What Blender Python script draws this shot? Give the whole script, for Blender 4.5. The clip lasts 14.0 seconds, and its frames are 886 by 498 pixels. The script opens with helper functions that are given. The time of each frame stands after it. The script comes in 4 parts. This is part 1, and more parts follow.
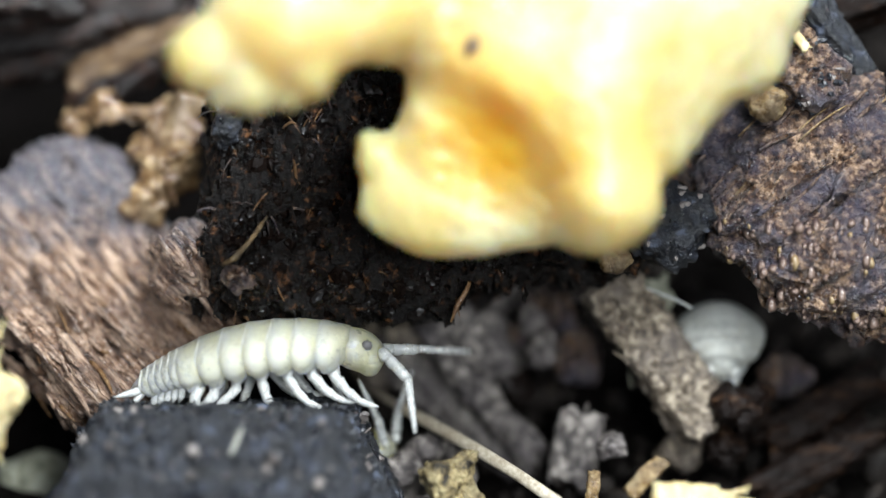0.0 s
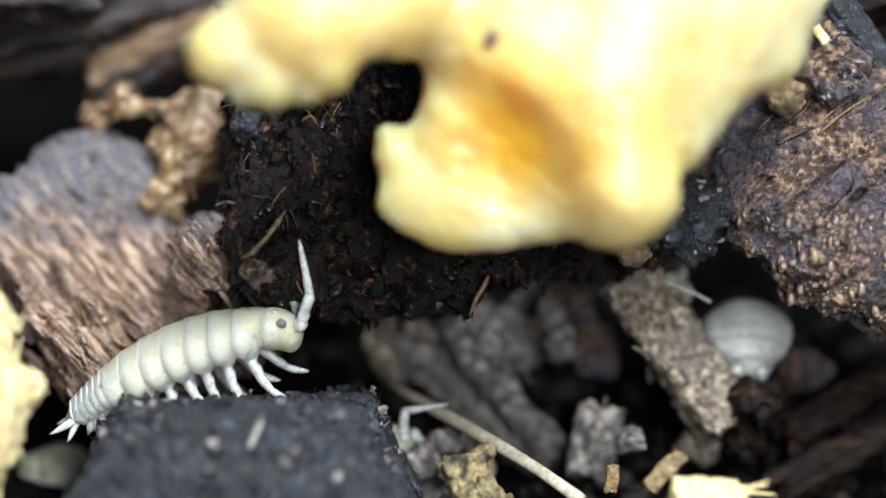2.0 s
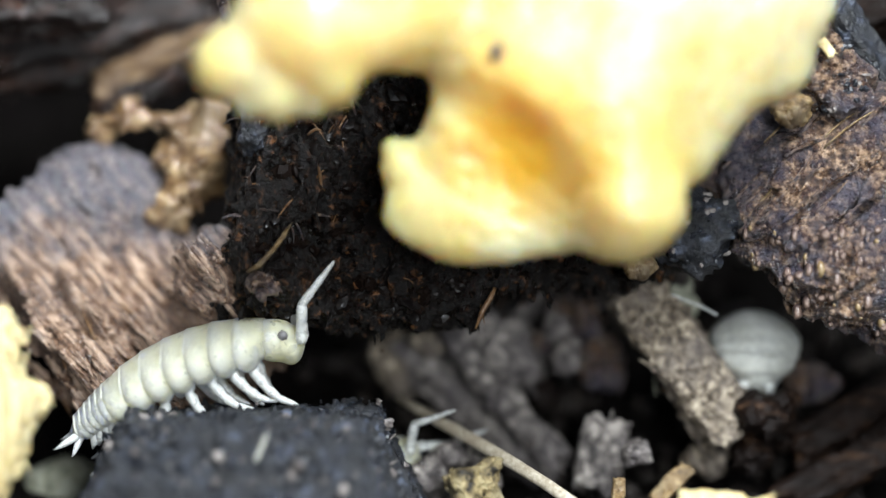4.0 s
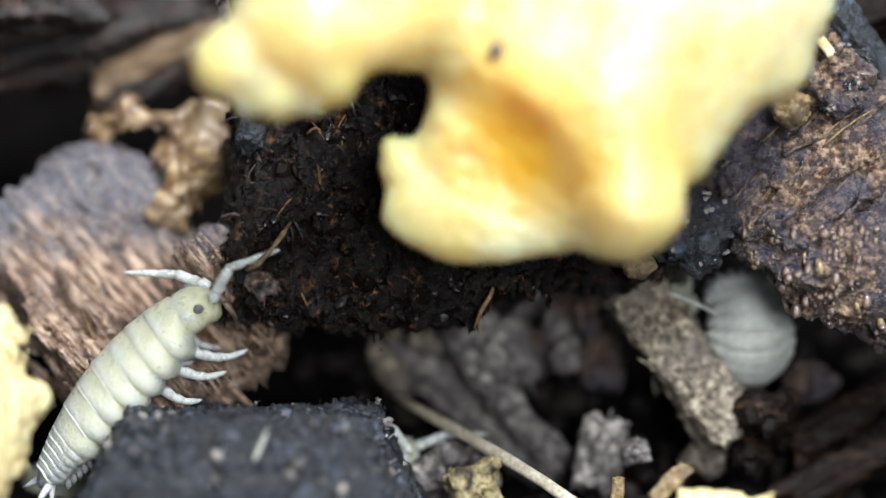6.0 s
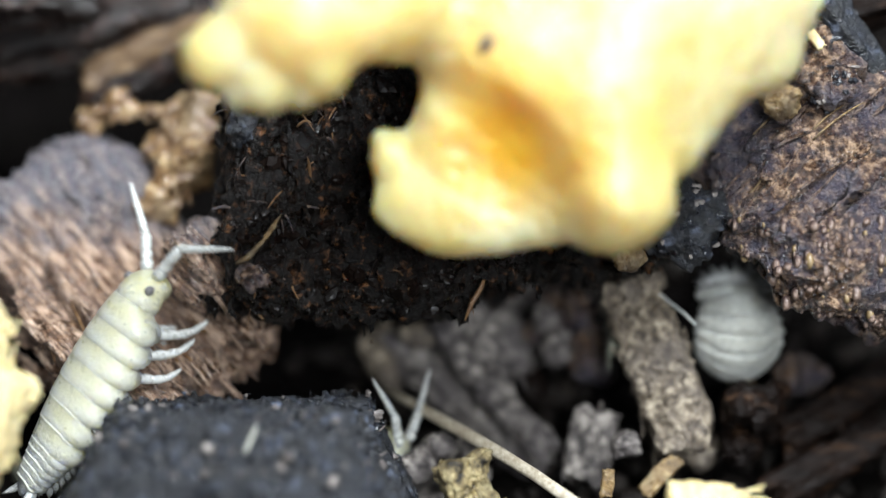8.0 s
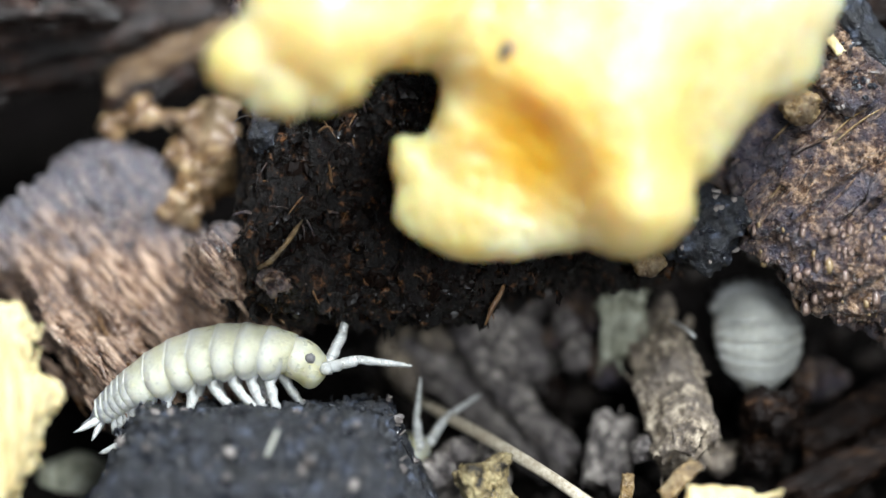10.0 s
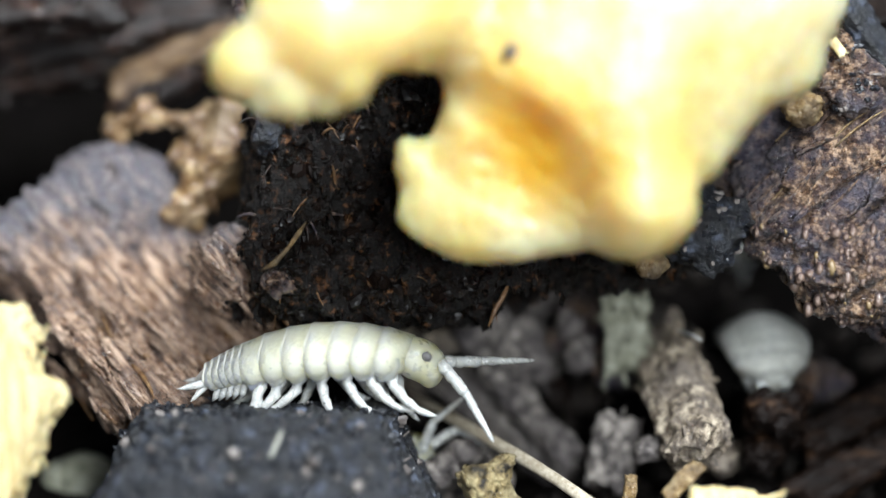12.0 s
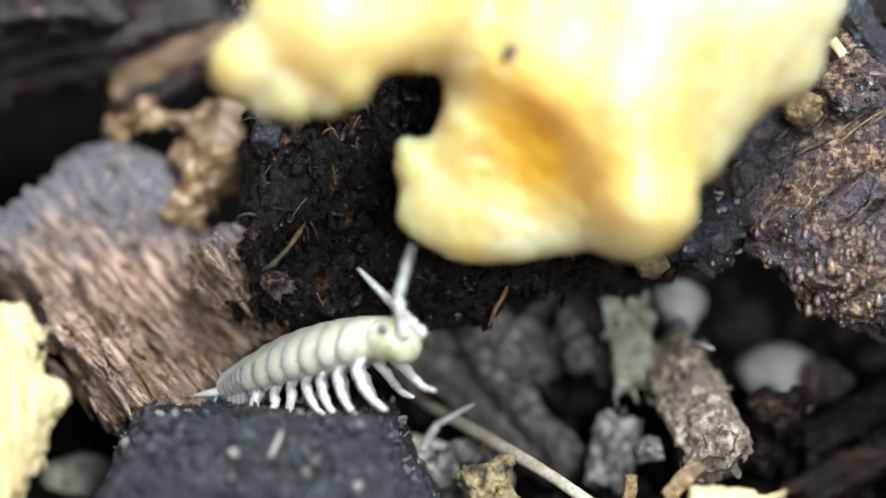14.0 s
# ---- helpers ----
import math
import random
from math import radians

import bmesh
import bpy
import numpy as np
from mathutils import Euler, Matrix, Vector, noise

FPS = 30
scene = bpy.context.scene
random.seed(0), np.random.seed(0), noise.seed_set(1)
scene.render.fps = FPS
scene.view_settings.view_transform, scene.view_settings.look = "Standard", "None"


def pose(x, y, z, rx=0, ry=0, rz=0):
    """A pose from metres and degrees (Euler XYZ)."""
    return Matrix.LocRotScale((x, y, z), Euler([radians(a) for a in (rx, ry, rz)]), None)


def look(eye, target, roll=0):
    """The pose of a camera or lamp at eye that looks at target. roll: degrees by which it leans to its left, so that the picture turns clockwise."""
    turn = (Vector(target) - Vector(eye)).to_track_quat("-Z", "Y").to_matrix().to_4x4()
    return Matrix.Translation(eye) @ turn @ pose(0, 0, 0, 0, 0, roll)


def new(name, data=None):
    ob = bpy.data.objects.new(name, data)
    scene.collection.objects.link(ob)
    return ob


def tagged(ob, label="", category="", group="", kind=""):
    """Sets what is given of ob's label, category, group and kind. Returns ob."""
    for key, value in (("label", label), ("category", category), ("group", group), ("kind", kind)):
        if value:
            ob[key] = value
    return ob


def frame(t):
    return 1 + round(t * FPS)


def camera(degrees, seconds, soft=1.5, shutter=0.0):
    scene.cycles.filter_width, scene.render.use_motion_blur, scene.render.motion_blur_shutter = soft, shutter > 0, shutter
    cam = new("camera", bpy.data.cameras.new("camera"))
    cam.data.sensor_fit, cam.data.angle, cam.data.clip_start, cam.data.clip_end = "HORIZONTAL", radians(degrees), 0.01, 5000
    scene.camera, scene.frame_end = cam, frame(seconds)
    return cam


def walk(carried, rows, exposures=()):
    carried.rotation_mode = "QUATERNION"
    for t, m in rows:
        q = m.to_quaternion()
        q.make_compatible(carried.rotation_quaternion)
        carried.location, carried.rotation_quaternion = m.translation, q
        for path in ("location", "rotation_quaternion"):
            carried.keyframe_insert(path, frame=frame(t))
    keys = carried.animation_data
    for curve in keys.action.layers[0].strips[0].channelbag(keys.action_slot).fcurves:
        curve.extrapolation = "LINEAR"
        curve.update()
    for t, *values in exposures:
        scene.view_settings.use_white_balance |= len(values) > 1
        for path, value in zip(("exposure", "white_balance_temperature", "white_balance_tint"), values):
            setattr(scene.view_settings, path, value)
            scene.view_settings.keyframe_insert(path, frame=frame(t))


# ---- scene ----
# All building lengths are in hundredths of a millimetre (U); the subject stands near the origin,
# x to the right, y away from the camera, z up.
U = 1e-5

# ---- camera ----
LENS = 30.0
EYE = -2926
cam = camera(LENS, 14.0, soft=1.3, shutter=0.5)
cam.data.dof.use_dof = True
cam.data.dof.focus_distance = 2980 * U
cam.data.dof.aperture_fstop = 36
FOCAL = 2926


def turned(dx, dy, back=0):
    """The camera turned by a small pan and tilt."""
    return pose(0, (EYE - back) * U, 0, 90 + math.degrees(math.atan(dy / FOCAL)), 0, math.degrees(math.atan(dx / FOCAL)))


walk(cam, [
    (0, turned(-43, -8, 0)),
    (0.5, turned(-43, 0, 0)),
    (1, turned(-22, 4, 0)),
    (1.5, turned(-3, 5, 0)),
    (1.75, turned(-6, -6, 0)),
    (2, turned(-10, -19, 0)),
    (2.5, turned(10, -6, 0)),
    (3.5, turned(4, 2, 0)),
    (5, turned(-2, 7, 0)),
    (5.5, turned(-2, 7, 0)),
    (6, turned(-1, 2, 0)),
    (6.5, turned(0, 0, 0)),
    (7, turned(2, 0, 0)),
    (7.5, turned(0, 1, 0)),
    (8, turned(-18, -11, 0)),
    (8.5, turned(6, -3, 0)),
    (8.7, turned(6, -7, 2)),
    (9.7, turned(15, -3, 12)),
    (11, turned(23, 0, 22)),
    (11.5, turned(24, 1, 23)),
    (12, turned(24, 1, 23)),
    (12.5, turned(24, 0, 23)),
    (13, turned(24, -2, 23)),
    (13.5, turned(24, 2, 23)),
    (14, turned(24, 1, 23)),
])

# ---- world and lamp ----
world = bpy.data.worlds.new("world")
scene.world = world
world.use_nodes = True
world.node_tree.nodes["Background"].inputs[0].default_value = (0.80, 0.88, 1.0, 1)
world.node_tree.nodes["Background"].inputs[1].default_value = 0.15


def disc_lamp(name, eye, watts, size, colour):
    """A small round lamp on a stand beside the camera, aimed at the subject."""
    data = bpy.data.lights.new(name, "AREA")
    data.shape, data.size, data.energy, data.color = "DISK", size, watts, colour
    ob = new(name, data)
    ob.matrix_world = look(eye, (0, 0.002, 0))


disc_lamp("lamp_above", (0.013, -0.040, 0.040), 0.098, 0.026, (0.875, 0.945, 1.0))
disc_lamp("lamp_front", (0.007, -0.040, 0.002), 0.0155, 0.010, (0.875, 0.945, 1.0))
scene.view_settings.exposure = 0.0


# ---- fields and meshing ----
def lattice(ix, iy, iz, seed):
    """Hashed random numbers at whole lattice places."""
    h = (ix * 374761393 + iy * 668265263 + iz * 2147483647 + seed * 1274126177) & 0xFFFFFFFF
    h = ((h ^ (h >> 13)) * 1274126177) & 0xFFFFFFFF
    h = ((h ^ (h >> 16)) * 2246822519) & 0xFFFFFFFF
    return ((h ^ (h >> 15)) & 0xFFFFFF) / 8388607.5 - 1.0


def vnoise(p, seed=0):
    i = np.floor(p).astype(np.int64)
    f = p - i
    f = f * f * (3 - 2 * f)
    x, y, z = i[:, 0], i[:, 1], i[:, 2]
    out = 0
    for a in (0, 1):
        wx = f[:, 0] if a else 1 - f[:, 0]
        for b in (0, 1):
            wy = f[:, 1] if b else 1 - f[:, 1]
            for c in (0, 1):
                wz = f[:, 2] if c else 1 - f[:, 2]
                out = out + wx * wy * wz * lattice(x + a, y + b, z + c, seed)
    return out


def fbm(p, size, octaves=3, seed=0, rough=0.5):
    """Fractal noise, about -1 to 1, whose largest features are size across."""
    out, amp, q = 0, 1.0, np.asarray(p) / size
    for n in range(octaves):
        out = out + amp * vnoise(q, seed + n * 17)
        q, amp = q * 2.03 + 11.7, amp * rough
    return out


def ell(p, c, r):
    """Distance, nearly, to an ellipsoid."""
    r = np.asarray(r, float)
    q = (p - np.asarray(c, float)) / r
    k = np.linalg.norm(q, axis=1)
    return (k - 1) * r.min() * 0.5 + (k - 1) * 0.5 * k / np.maximum(np.linalg.norm(q / r, axis=1), 1e-6)


def cap(p, a, b, ra, rb=None):
    """Distance to a rod from a to b, tapering from radius ra to rb."""
    a, b = np.asarray(a, float), np.asarray(b, float)
    rb = ra if rb is None else rb
    ab = b - a
    t = np.clip(((p - a) @ ab) / (ab @ ab), 0, 1)
    return np.linalg.norm(p - a - t[:, None] * ab, axis=1) - (ra + (rb - ra) * t)


def axes(along, normal):
    """A frame: first row along, last row the normal."""
    a = np.asarray(along, float)
    a = a / np.linalg.norm(a)
    n = np.asarray(normal, float)
    n = n - a * (n @ a)
    n = n / np.linalg.norm(n)
    return np.stack([a, np.cross(n, a), n])


def box(p, c, half, m=None, rnd=10):
    """Distance to a rounded box in the frame m."""
    q = p - np.asarray(c, float)
    if m is not None:
        q = q @ m.T
    q = np.abs(q) - (np.asarray(half, float) - rnd)
    return np.linalg.norm(np.maximum(q, 0), axis=1) + np.minimum(q.max(axis=1), 0) - rnd


def blend(a, b, k):
    """Smooth union."""
    h = np.clip(0.5 + 0.5 * (b - a) / k, 0, 1)
    return b + (a - b) * h - k * h * (1 - h)


def carve(a, b, k):
    """a without b, with a soft edge."""
    return -blend(-a, b, k)


def sculpt(field, lo, hi, step, relief=None, reach=40):
    """The skin of a field within a box: corners and four-sided faces. relief moves the skin outwards where it is near."""
    lo, hi = np.asarray(lo, float), np.asarray(hi, float)
    n = np.maximum(((hi - lo) / step).astype(int) + 2, 4)
    g = [lo[i] + step * np.arange(n[i]) for i in range(3)]
    p = np.stack(np.meshgrid(*g, indexing="ij"), -1).reshape(-1, 3)
    d = field(p)
    if relief is not None:
        near = np.abs(d) < reach * 1.6
        d[near] -= relief(p[near])
    d = d.reshape(n)
    d[0], d[-1], d[:, 0], d[:, -1], d[:, :, 0], d[:, :, -1] = (np.maximum(v, 0.01) for v in (d[0], d[-1], d[:, 0], d[:, -1], d[:, :, 0], d[:, :, -1]))
    s = d < 0
    m = n - 1
    total, count = np.zeros((*m, 3)), np.zeros(m)

    def corner(arr, o):
        return arr[o[0]:o[0] + m[0], o[1]:o[1] + m[1], o[2]:o[2] + m[2]]
    for ax in range(3):
        for o1 in (0, 1):
            for o2 in (0, 1):
                a = [0, 0, 0]
                a[(ax + 1) % 3], a[(ax + 2) % 3] = o1, o2
                b = list(a)
                b[ax] = 1
                da, db = corner(d, a), corner(d, b)
                cross = corner(s, a) != corner(s, b)
                t = np.where(cross, da / np.where(cross, da - db, 1), 0)
                for k in range(3):
                    total[..., k] += np.where(cross, a[k] + (t if k == ax else 0), 0)
                count += cross
    mask = count > 0
    ids = np.full(m, -1, np.int64)
    ids[mask] = np.arange(mask.sum())
    cells = np.argwhere(mask)
    verts = lo + step * (cells + total[mask] / count[mask][:, None])
    faces = []
    for ax in range(3):
        u, v = (ax + 1) % 3, (ax + 2) % 3
        a = [slice(0, n[k] - 1) if k == ax else slice(1, n[k] - 1) for k in range(3)]
        b = [slice(1, n[k]) if k == ax else slice(1, n[k] - 1) for k in range(3)]
        sa, sb = s[tuple(a)], s[tuple(b)]
        at = np.argwhere(sa != sb) + [0 if k == ax else 1 for k in range(3)]
        inside = sa[sa != sb]
        du, dv = np.eye(3, dtype=int)[u], np.eye(3, dtype=int)[v]
        quad = np.stack([ids[tuple((at - o).T)] for o in (du + dv, dv, 0 * du, du)], 1)
        quad[~inside] = quad[~inside][:, ::-1]
        faces.append(quad)
    return verts, np.concatenate(faces)


def shape(name, verts, faces, material, at=(0, 0, 0), smooth=True):
    """A mesh object out of corners in U, with its origin at the place at."""
    me = bpy.data.meshes.new(name)
    v = (np.asarray(verts, float) - np.asarray(at, float)) * U
    me.from_pydata(v.tolist(), [], [list(map(int, f)) for f in faces])
    me.materials.append(material)
    if smooth:
        me.shade_smooth()
    ob = new(name, me)
    ob.location = Vector(at) * U
    return ob


def part(ob, parent, label=""):
    """Makes ob, built about its own origin in the parent's space, a part of the parent."""
    ob.parent = parent
    return tagged(ob, label)


def part_at(ob, parent, label=""):
    """Makes ob, built in the world, a part of a still parent."""
    ob.parent = parent
    ob.location = ob.location - parent.location
    return tagged(ob, label)


def loft(rings, closed=True):
    """Corners and faces of rings of equal count, with both ends closed."""
    k = len(rings[0])
    verts = [tuple(v) for r in rings for v in r]
    faces = [(i * k + j, i * k + (j + 1) % k, (i + 1) * k + (j + 1) % k, (i + 1) * k + j) for i in range(len(rings) - 1) for j in range(k)]
    faces.append(tuple(reversed(range(k))))
    faces.append(tuple(range((len(rings) - 1) * k, len(rings) * k)))
    return verts, faces


def tube(points, radii, sides=8, flat=1.0):
    """A round limb along points."""
    pts = [Vector(p) for p in points]
    rings = []
    for i, p in enumerate(pts):
        d = (pts[min(i + 1, len(pts) - 1)] - pts[max(i - 1, 0)]).normalized()
        ref = Vector((0, 1, 0)) if abs(d.y) < 0.9 else Vector((1, 0, 0))
        a = d.cross(ref).normalized()
        b = d.cross(a)
        rings.append([p + radii[i] * (a * math.cos(q) + flat * b * math.sin(q)) for q in (2 * math.pi * j / sides for j in range(sides))])
    return loft(rings)


def joined(*meshes):
    verts, faces = [], []
    for v, f in meshes:
        n = len(verts)
        verts += [tuple(q) for q in v]
        faces += [tuple(i + n for i in g) for g in f]
    return verts, faces


# ---- materials ----
def ramp(nt, fac, stops):
    r = nt.nodes.new("ShaderNodeValToRGB")
    while len(r.color_ramp.elements) < len(stops):
        r.color_ramp.elements.new(0.5)
    for e, (pos, col) in zip(r.color_ramp.elements, stops):
        e.position, e.color = pos, (*col, 1)
    nt.links.new(fac, r.inputs[0])
    return r.outputs[0]


def noise_tex(nt, size, detail=6, stretch=(1, 1, 1), turn=(0, 0, 0), rough=0.6):
    """Noise whose features are size across, in U."""
    tc = nt.nodes.new("ShaderNodeTexCoord")
    mp = nt.nodes.new("ShaderNodeMapping")
    mp.vector_type = "TEXTURE"
    mp.inputs["Rotation"].default_value = [radians(a) for a in turn]
    mp.inputs["Scale"].default_value = [U * size * s for s in stretch]
    n = nt.nodes.new("ShaderNodeTexNoise")
    n.inputs["Scale"].default_value = 1
    n.inputs["Detail"].default_value = detail
    n.inputs["Roughness"].default_value = rough
    nt.links.new(tc.outputs["Object"], mp.inputs[0])
    nt.links.new(mp.outputs[0], n.inputs["Vector"])
    return n.outputs["Fac"]


def ranged(nt, fac, lo, hi, a=0.35, b=0.65):
    m = nt.nodes.new("ShaderNodeMapRange")
    m.inputs["From Min"].default_value, m.inputs["From Max"].default_value = a, b
    m.inputs["To Min"].default_value, m.inputs["To Max"].default_value = lo, hi
    nt.links.new(fac, m.inputs[0])
    return m.outputs[0]


def mix(nt, fac, a, b, how="MIX"):
    m = nt.nodes.new("ShaderNodeMix")
    m.data_type, m.blend_type = "RGBA", how
    for socket, value in ((m.inputs[0], fac), (m.inputs[6], a), (m.inputs[7], b)):
        if isinstance(value, (int, float)):
            socket.default_value = value
        elif isinstance(value, tuple):
            socket.default_value = (*value, 1)
        else:
            nt.links.new(value, socket)
    return m.outputs[2]


def substance(name, stops, grain=30, stain=200, stain_col=(0.5, 0.5, 0.5), stain_amt=0.7, rough=(0.4, 0.8), bump=3, bump_size=8,
              stretch=(1, 1, 1), turn=(0, 0, 0), sss=0, sss_r=(1, 0.6, 0.3), sss_scale=20, spec=0.5, coat=0, speck=None, along=None):
    """A procedural surface: grain colours, larger stains, uneven gloss and fine relief; along is the way of its fibres."""
    if along:
        turn = [math.degrees(a) for a in Vector(along).to_track_quat("X", "Z").to_euler()]
    m = bpy.data.materials.new(name)
    m.use_nodes = True
    nt = m.node_tree
    b = nt.nodes["Principled BSDF"]
    col = ramp(nt, noise_tex(nt, grain, 7, stretch, turn), stops)
    st = ranged(nt, noise_tex(nt, stain, 4), 0, stain_amt, 0.42, 0.62)
    col = mix(nt, st, col, stain_col)
    if speck:
        size, scol, amount = speck
        sp = ranged(nt, noise_tex(nt, size, 2), 0, 1, 1 - amount, 1.02 - amount)
        col = mix(nt, sp, col, scol)
    nt.links.new(col, b.inputs["Base Color"])
    nt.links.new(ranged(nt, noise_tex(nt, grain * 1.7, 3), rough[0], rough[1]), b.inputs["Roughness"])
    b.inputs["Specular IOR Level"].default_value = spec
    b.inputs["Coat Weight"].default_value = coat
    b.inputs["Coat Roughness"].default_value = 0.12
    if sss:
        b.inputs["Subsurface Weight"].default_value = sss
        b.inputs["Subsurface Radius"].default_value = sss_r
        b.inputs["Subsurface Scale"].default_value = sss_scale * U
    if bump:
        bp = nt.nodes.new("ShaderNodeBump")
        bp.inputs["Distance"].default_value = bump * U
        bp.inputs["Strength"].default_value = 1.0
        nt.links.new(noise_tex(nt, bump_size, 5, stretch, turn), bp.inputs["Height"])
        nt.links.new(bp.outputs[0], b.inputs["Normal"])
        nt.links.new(bp.outputs[0], b.inputs["Coat Normal"])
    return m


M_FUNGUS = substance("yellow_jelly_fungus", [(0.32, (0.51, 0.385, 0.125)), (0.68, (0.53, 0.44, 0.20))], grain=200, stain=260, stain_col=(0.53, 0.505, 0.36),
                     stain_amt=0.6, rough=(0.30, 0.48), bump=2.0, bump_size=26, sss=1.0, sss_r=(1.0, 0.60, 0.20), sss_scale=200, spec=0.4, coat=0.2)


def fold_tinted(m, colour, at, slope, wide, long):
    """A deeper orange streak, painted for light scattered in a fold, across the x-z face of a thing, from at along
    slope degrees, fading out at its sides.
    """
    nt = m.node_tree
    b = nt.nodes["Principled BSDF"]
    tc = nt.nodes.new("ShaderNodeTexCoord")
    mp = nt.nodes.new("ShaderNodeMapping")
    mp.vector_type = "TEXTURE"
    mp.inputs["Location"].default_value = [U * a for a in at]
    mp.inputs["Rotation"].default_value = (0, radians(slope), 0)
    mp.inputs["Scale"].default_value = (long * U, 1, wide * U)
    nt.links.new(tc.outputs["Object"], mp.inputs[0])
    xyz = nt.nodes.new("ShaderNodeSeparateXYZ")
    nt.links.new(mp.outputs[0], xyz.inputs[0])
    flat = nt.nodes.new("ShaderNodeCombineXYZ")
    nt.links.new(xyz.outputs[0], flat.inputs[0])
    nt.links.new(xyz.outputs[2], flat.inputs[1])
    size = nt.nodes.new("ShaderNodeVectorMath")
    size.operation = "LENGTH"
    nt.links.new(flat.outputs[0], size.inputs[0])
    wave = nt.nodes.new("ShaderNodeMath")
    wave.operation = "MULTIPLY_ADD"
    wave.inputs[1].default_value = 0.5
    nt.links.new(noise_tex(nt, 110, 3), wave.inputs[0])
    nt.links.new(size.outputs["Value"], wave.inputs[2])
    old = b.inputs["Base Color"].links[0].from_socket
    nt.links.new(mix(nt, ranged(nt, wave.outputs[0], 0.9, 0.0, 0.4, 1.3), old, colour), b.inputs["Base Color"])


# orange in the fold's colour stands for shaded light soaking through thick flesh
fold_tinted(M_FUNGUS, (0.68, 0.37, 0.018), (-158, 0, -206), 49.5, 130, 205)
M_SHELL = substance("pale_shell", [(0.35, (0.57, 0.54, 0.345)), (0.65, (0.74, 0.71, 0.50))], grain=16, stain=60, stain_col=(0.64, 0.61, 0.40), stain_amt=0.6,
                    rough=(0.24, 0.5), bump=1.8, bump_size=6, sss=1.0, sss_r=(1, 0.92, 0.6), sss_scale=110, spec=0.5)
M_SHELL.node_tree.nodes["Principled BSDF"].inputs["Transmission Weight"].default_value = 0.22


def banded(m, pale, lo, hi):
    """Whitens a shell towards each plate's rear, along its own x."""
    nt = m.node_tree
    b = nt.nodes["Principled BSDF"]
    tc, xyz = nt.nodes.new("ShaderNodeTexCoord"), nt.nodes.new("ShaderNodeSeparateXYZ")
    nt.links.new(tc.outputs["Object"], xyz.inputs[0])
    old = b.inputs["Base Color"].links[0].from_socket
    nt.links.new(mix(nt, ranged(nt, xyz.outputs[0], 0.75, 0.0, lo * U, hi * U), old, pale), b.inputs["Base Color"])


banded(M_SHELL, (0.79, 0.765, 0.60), -20, 4)
M_LEG = substance("glassy_leg", [(0.35, (0.50, 0.51, 0.49)), (0.65, (0.74, 0.74, 0.71))], grain=12, stain=30, stain_col=(0.85, 0.86, 0.82), stain_amt=0.5,
                  rough=(0.2, 0.4), bump=0.4, bump_size=5, sss=0.6, sss_r=(1, 0.95, 0.85), sss_scale=12, spec=0.6)
M_LEG.node_tree.nodes["Principled BSDF"].inputs["Transmission Weight"].default_value = 0.3
M_HEM = substance("white_hem", [(0.35, (0.54, 0.54, 0.46)), (0.65, (0.74, 0.73, 0.64))], grain=12, stain=40, stain_col=(0.64, 0.62, 0.50), stain_amt=0.5,
                  rough=(0.4, 0.6), bump=0.3, bump_size=5, sss=0.3, sss_r=(1, 0.95, 0.85), sss_scale=10)
M_EYE = substance("dark_eye", [(0.3, (0.05, 0.048, 0.05)), (0.7, (0.14, 0.13, 0.13))], grain=5, stain=20, rough=(0.2, 0.4), bump=1.2, bump_size=3, stain_amt=0.1)
M_COAL = substance("charcoal", [(0.42, (0.0016, 0.002, 0.003)), (0.57, (0.0075, 0.0098, 0.0165)), (0.70, (0.12, 0.145, 0.21))], grain=32, stain=120, stain_col=(0.008, 0.0095, 0.0135),
                   stain_amt=0.6, rough=(0.22, 0.7), bump=9, bump_size=8, spec=0.7, coat=0.1)
M_ROOT = substance("tan_root", [(0.3, (0.06, 0.028, 0.012)), (0.55, (0.19, 0.105, 0.045)), (0.8, (0.46, 0.33, 0.18))], grain=10, stain=40, stain_col=(0.12, 0.06, 0.03),
                   stain_amt=0.7, rough=(0.15, 0.5), bump=2, bump_size=5)
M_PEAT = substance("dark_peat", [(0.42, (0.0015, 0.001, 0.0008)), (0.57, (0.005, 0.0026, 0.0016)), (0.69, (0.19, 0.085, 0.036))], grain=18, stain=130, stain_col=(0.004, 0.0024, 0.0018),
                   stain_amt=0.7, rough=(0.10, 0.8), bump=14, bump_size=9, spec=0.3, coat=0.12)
M_BARK = substance("weathered_bark", [(0.36, (0.016, 0.008, 0.005)), (0.48, (0.17, 0.092, 0.055)), (0.63, (0.68, 0.48, 0.345))], grain=15, stain=200, stain_col=(0.225, 0.152, 0.115),
                   stain_amt=0.55, rough=(0.08, 0.45), bump=24, bump_size=9, spec=0.8, coat=1.0, along=(0.66, -0.42, -0.62), stretch=(5, 1, 1))


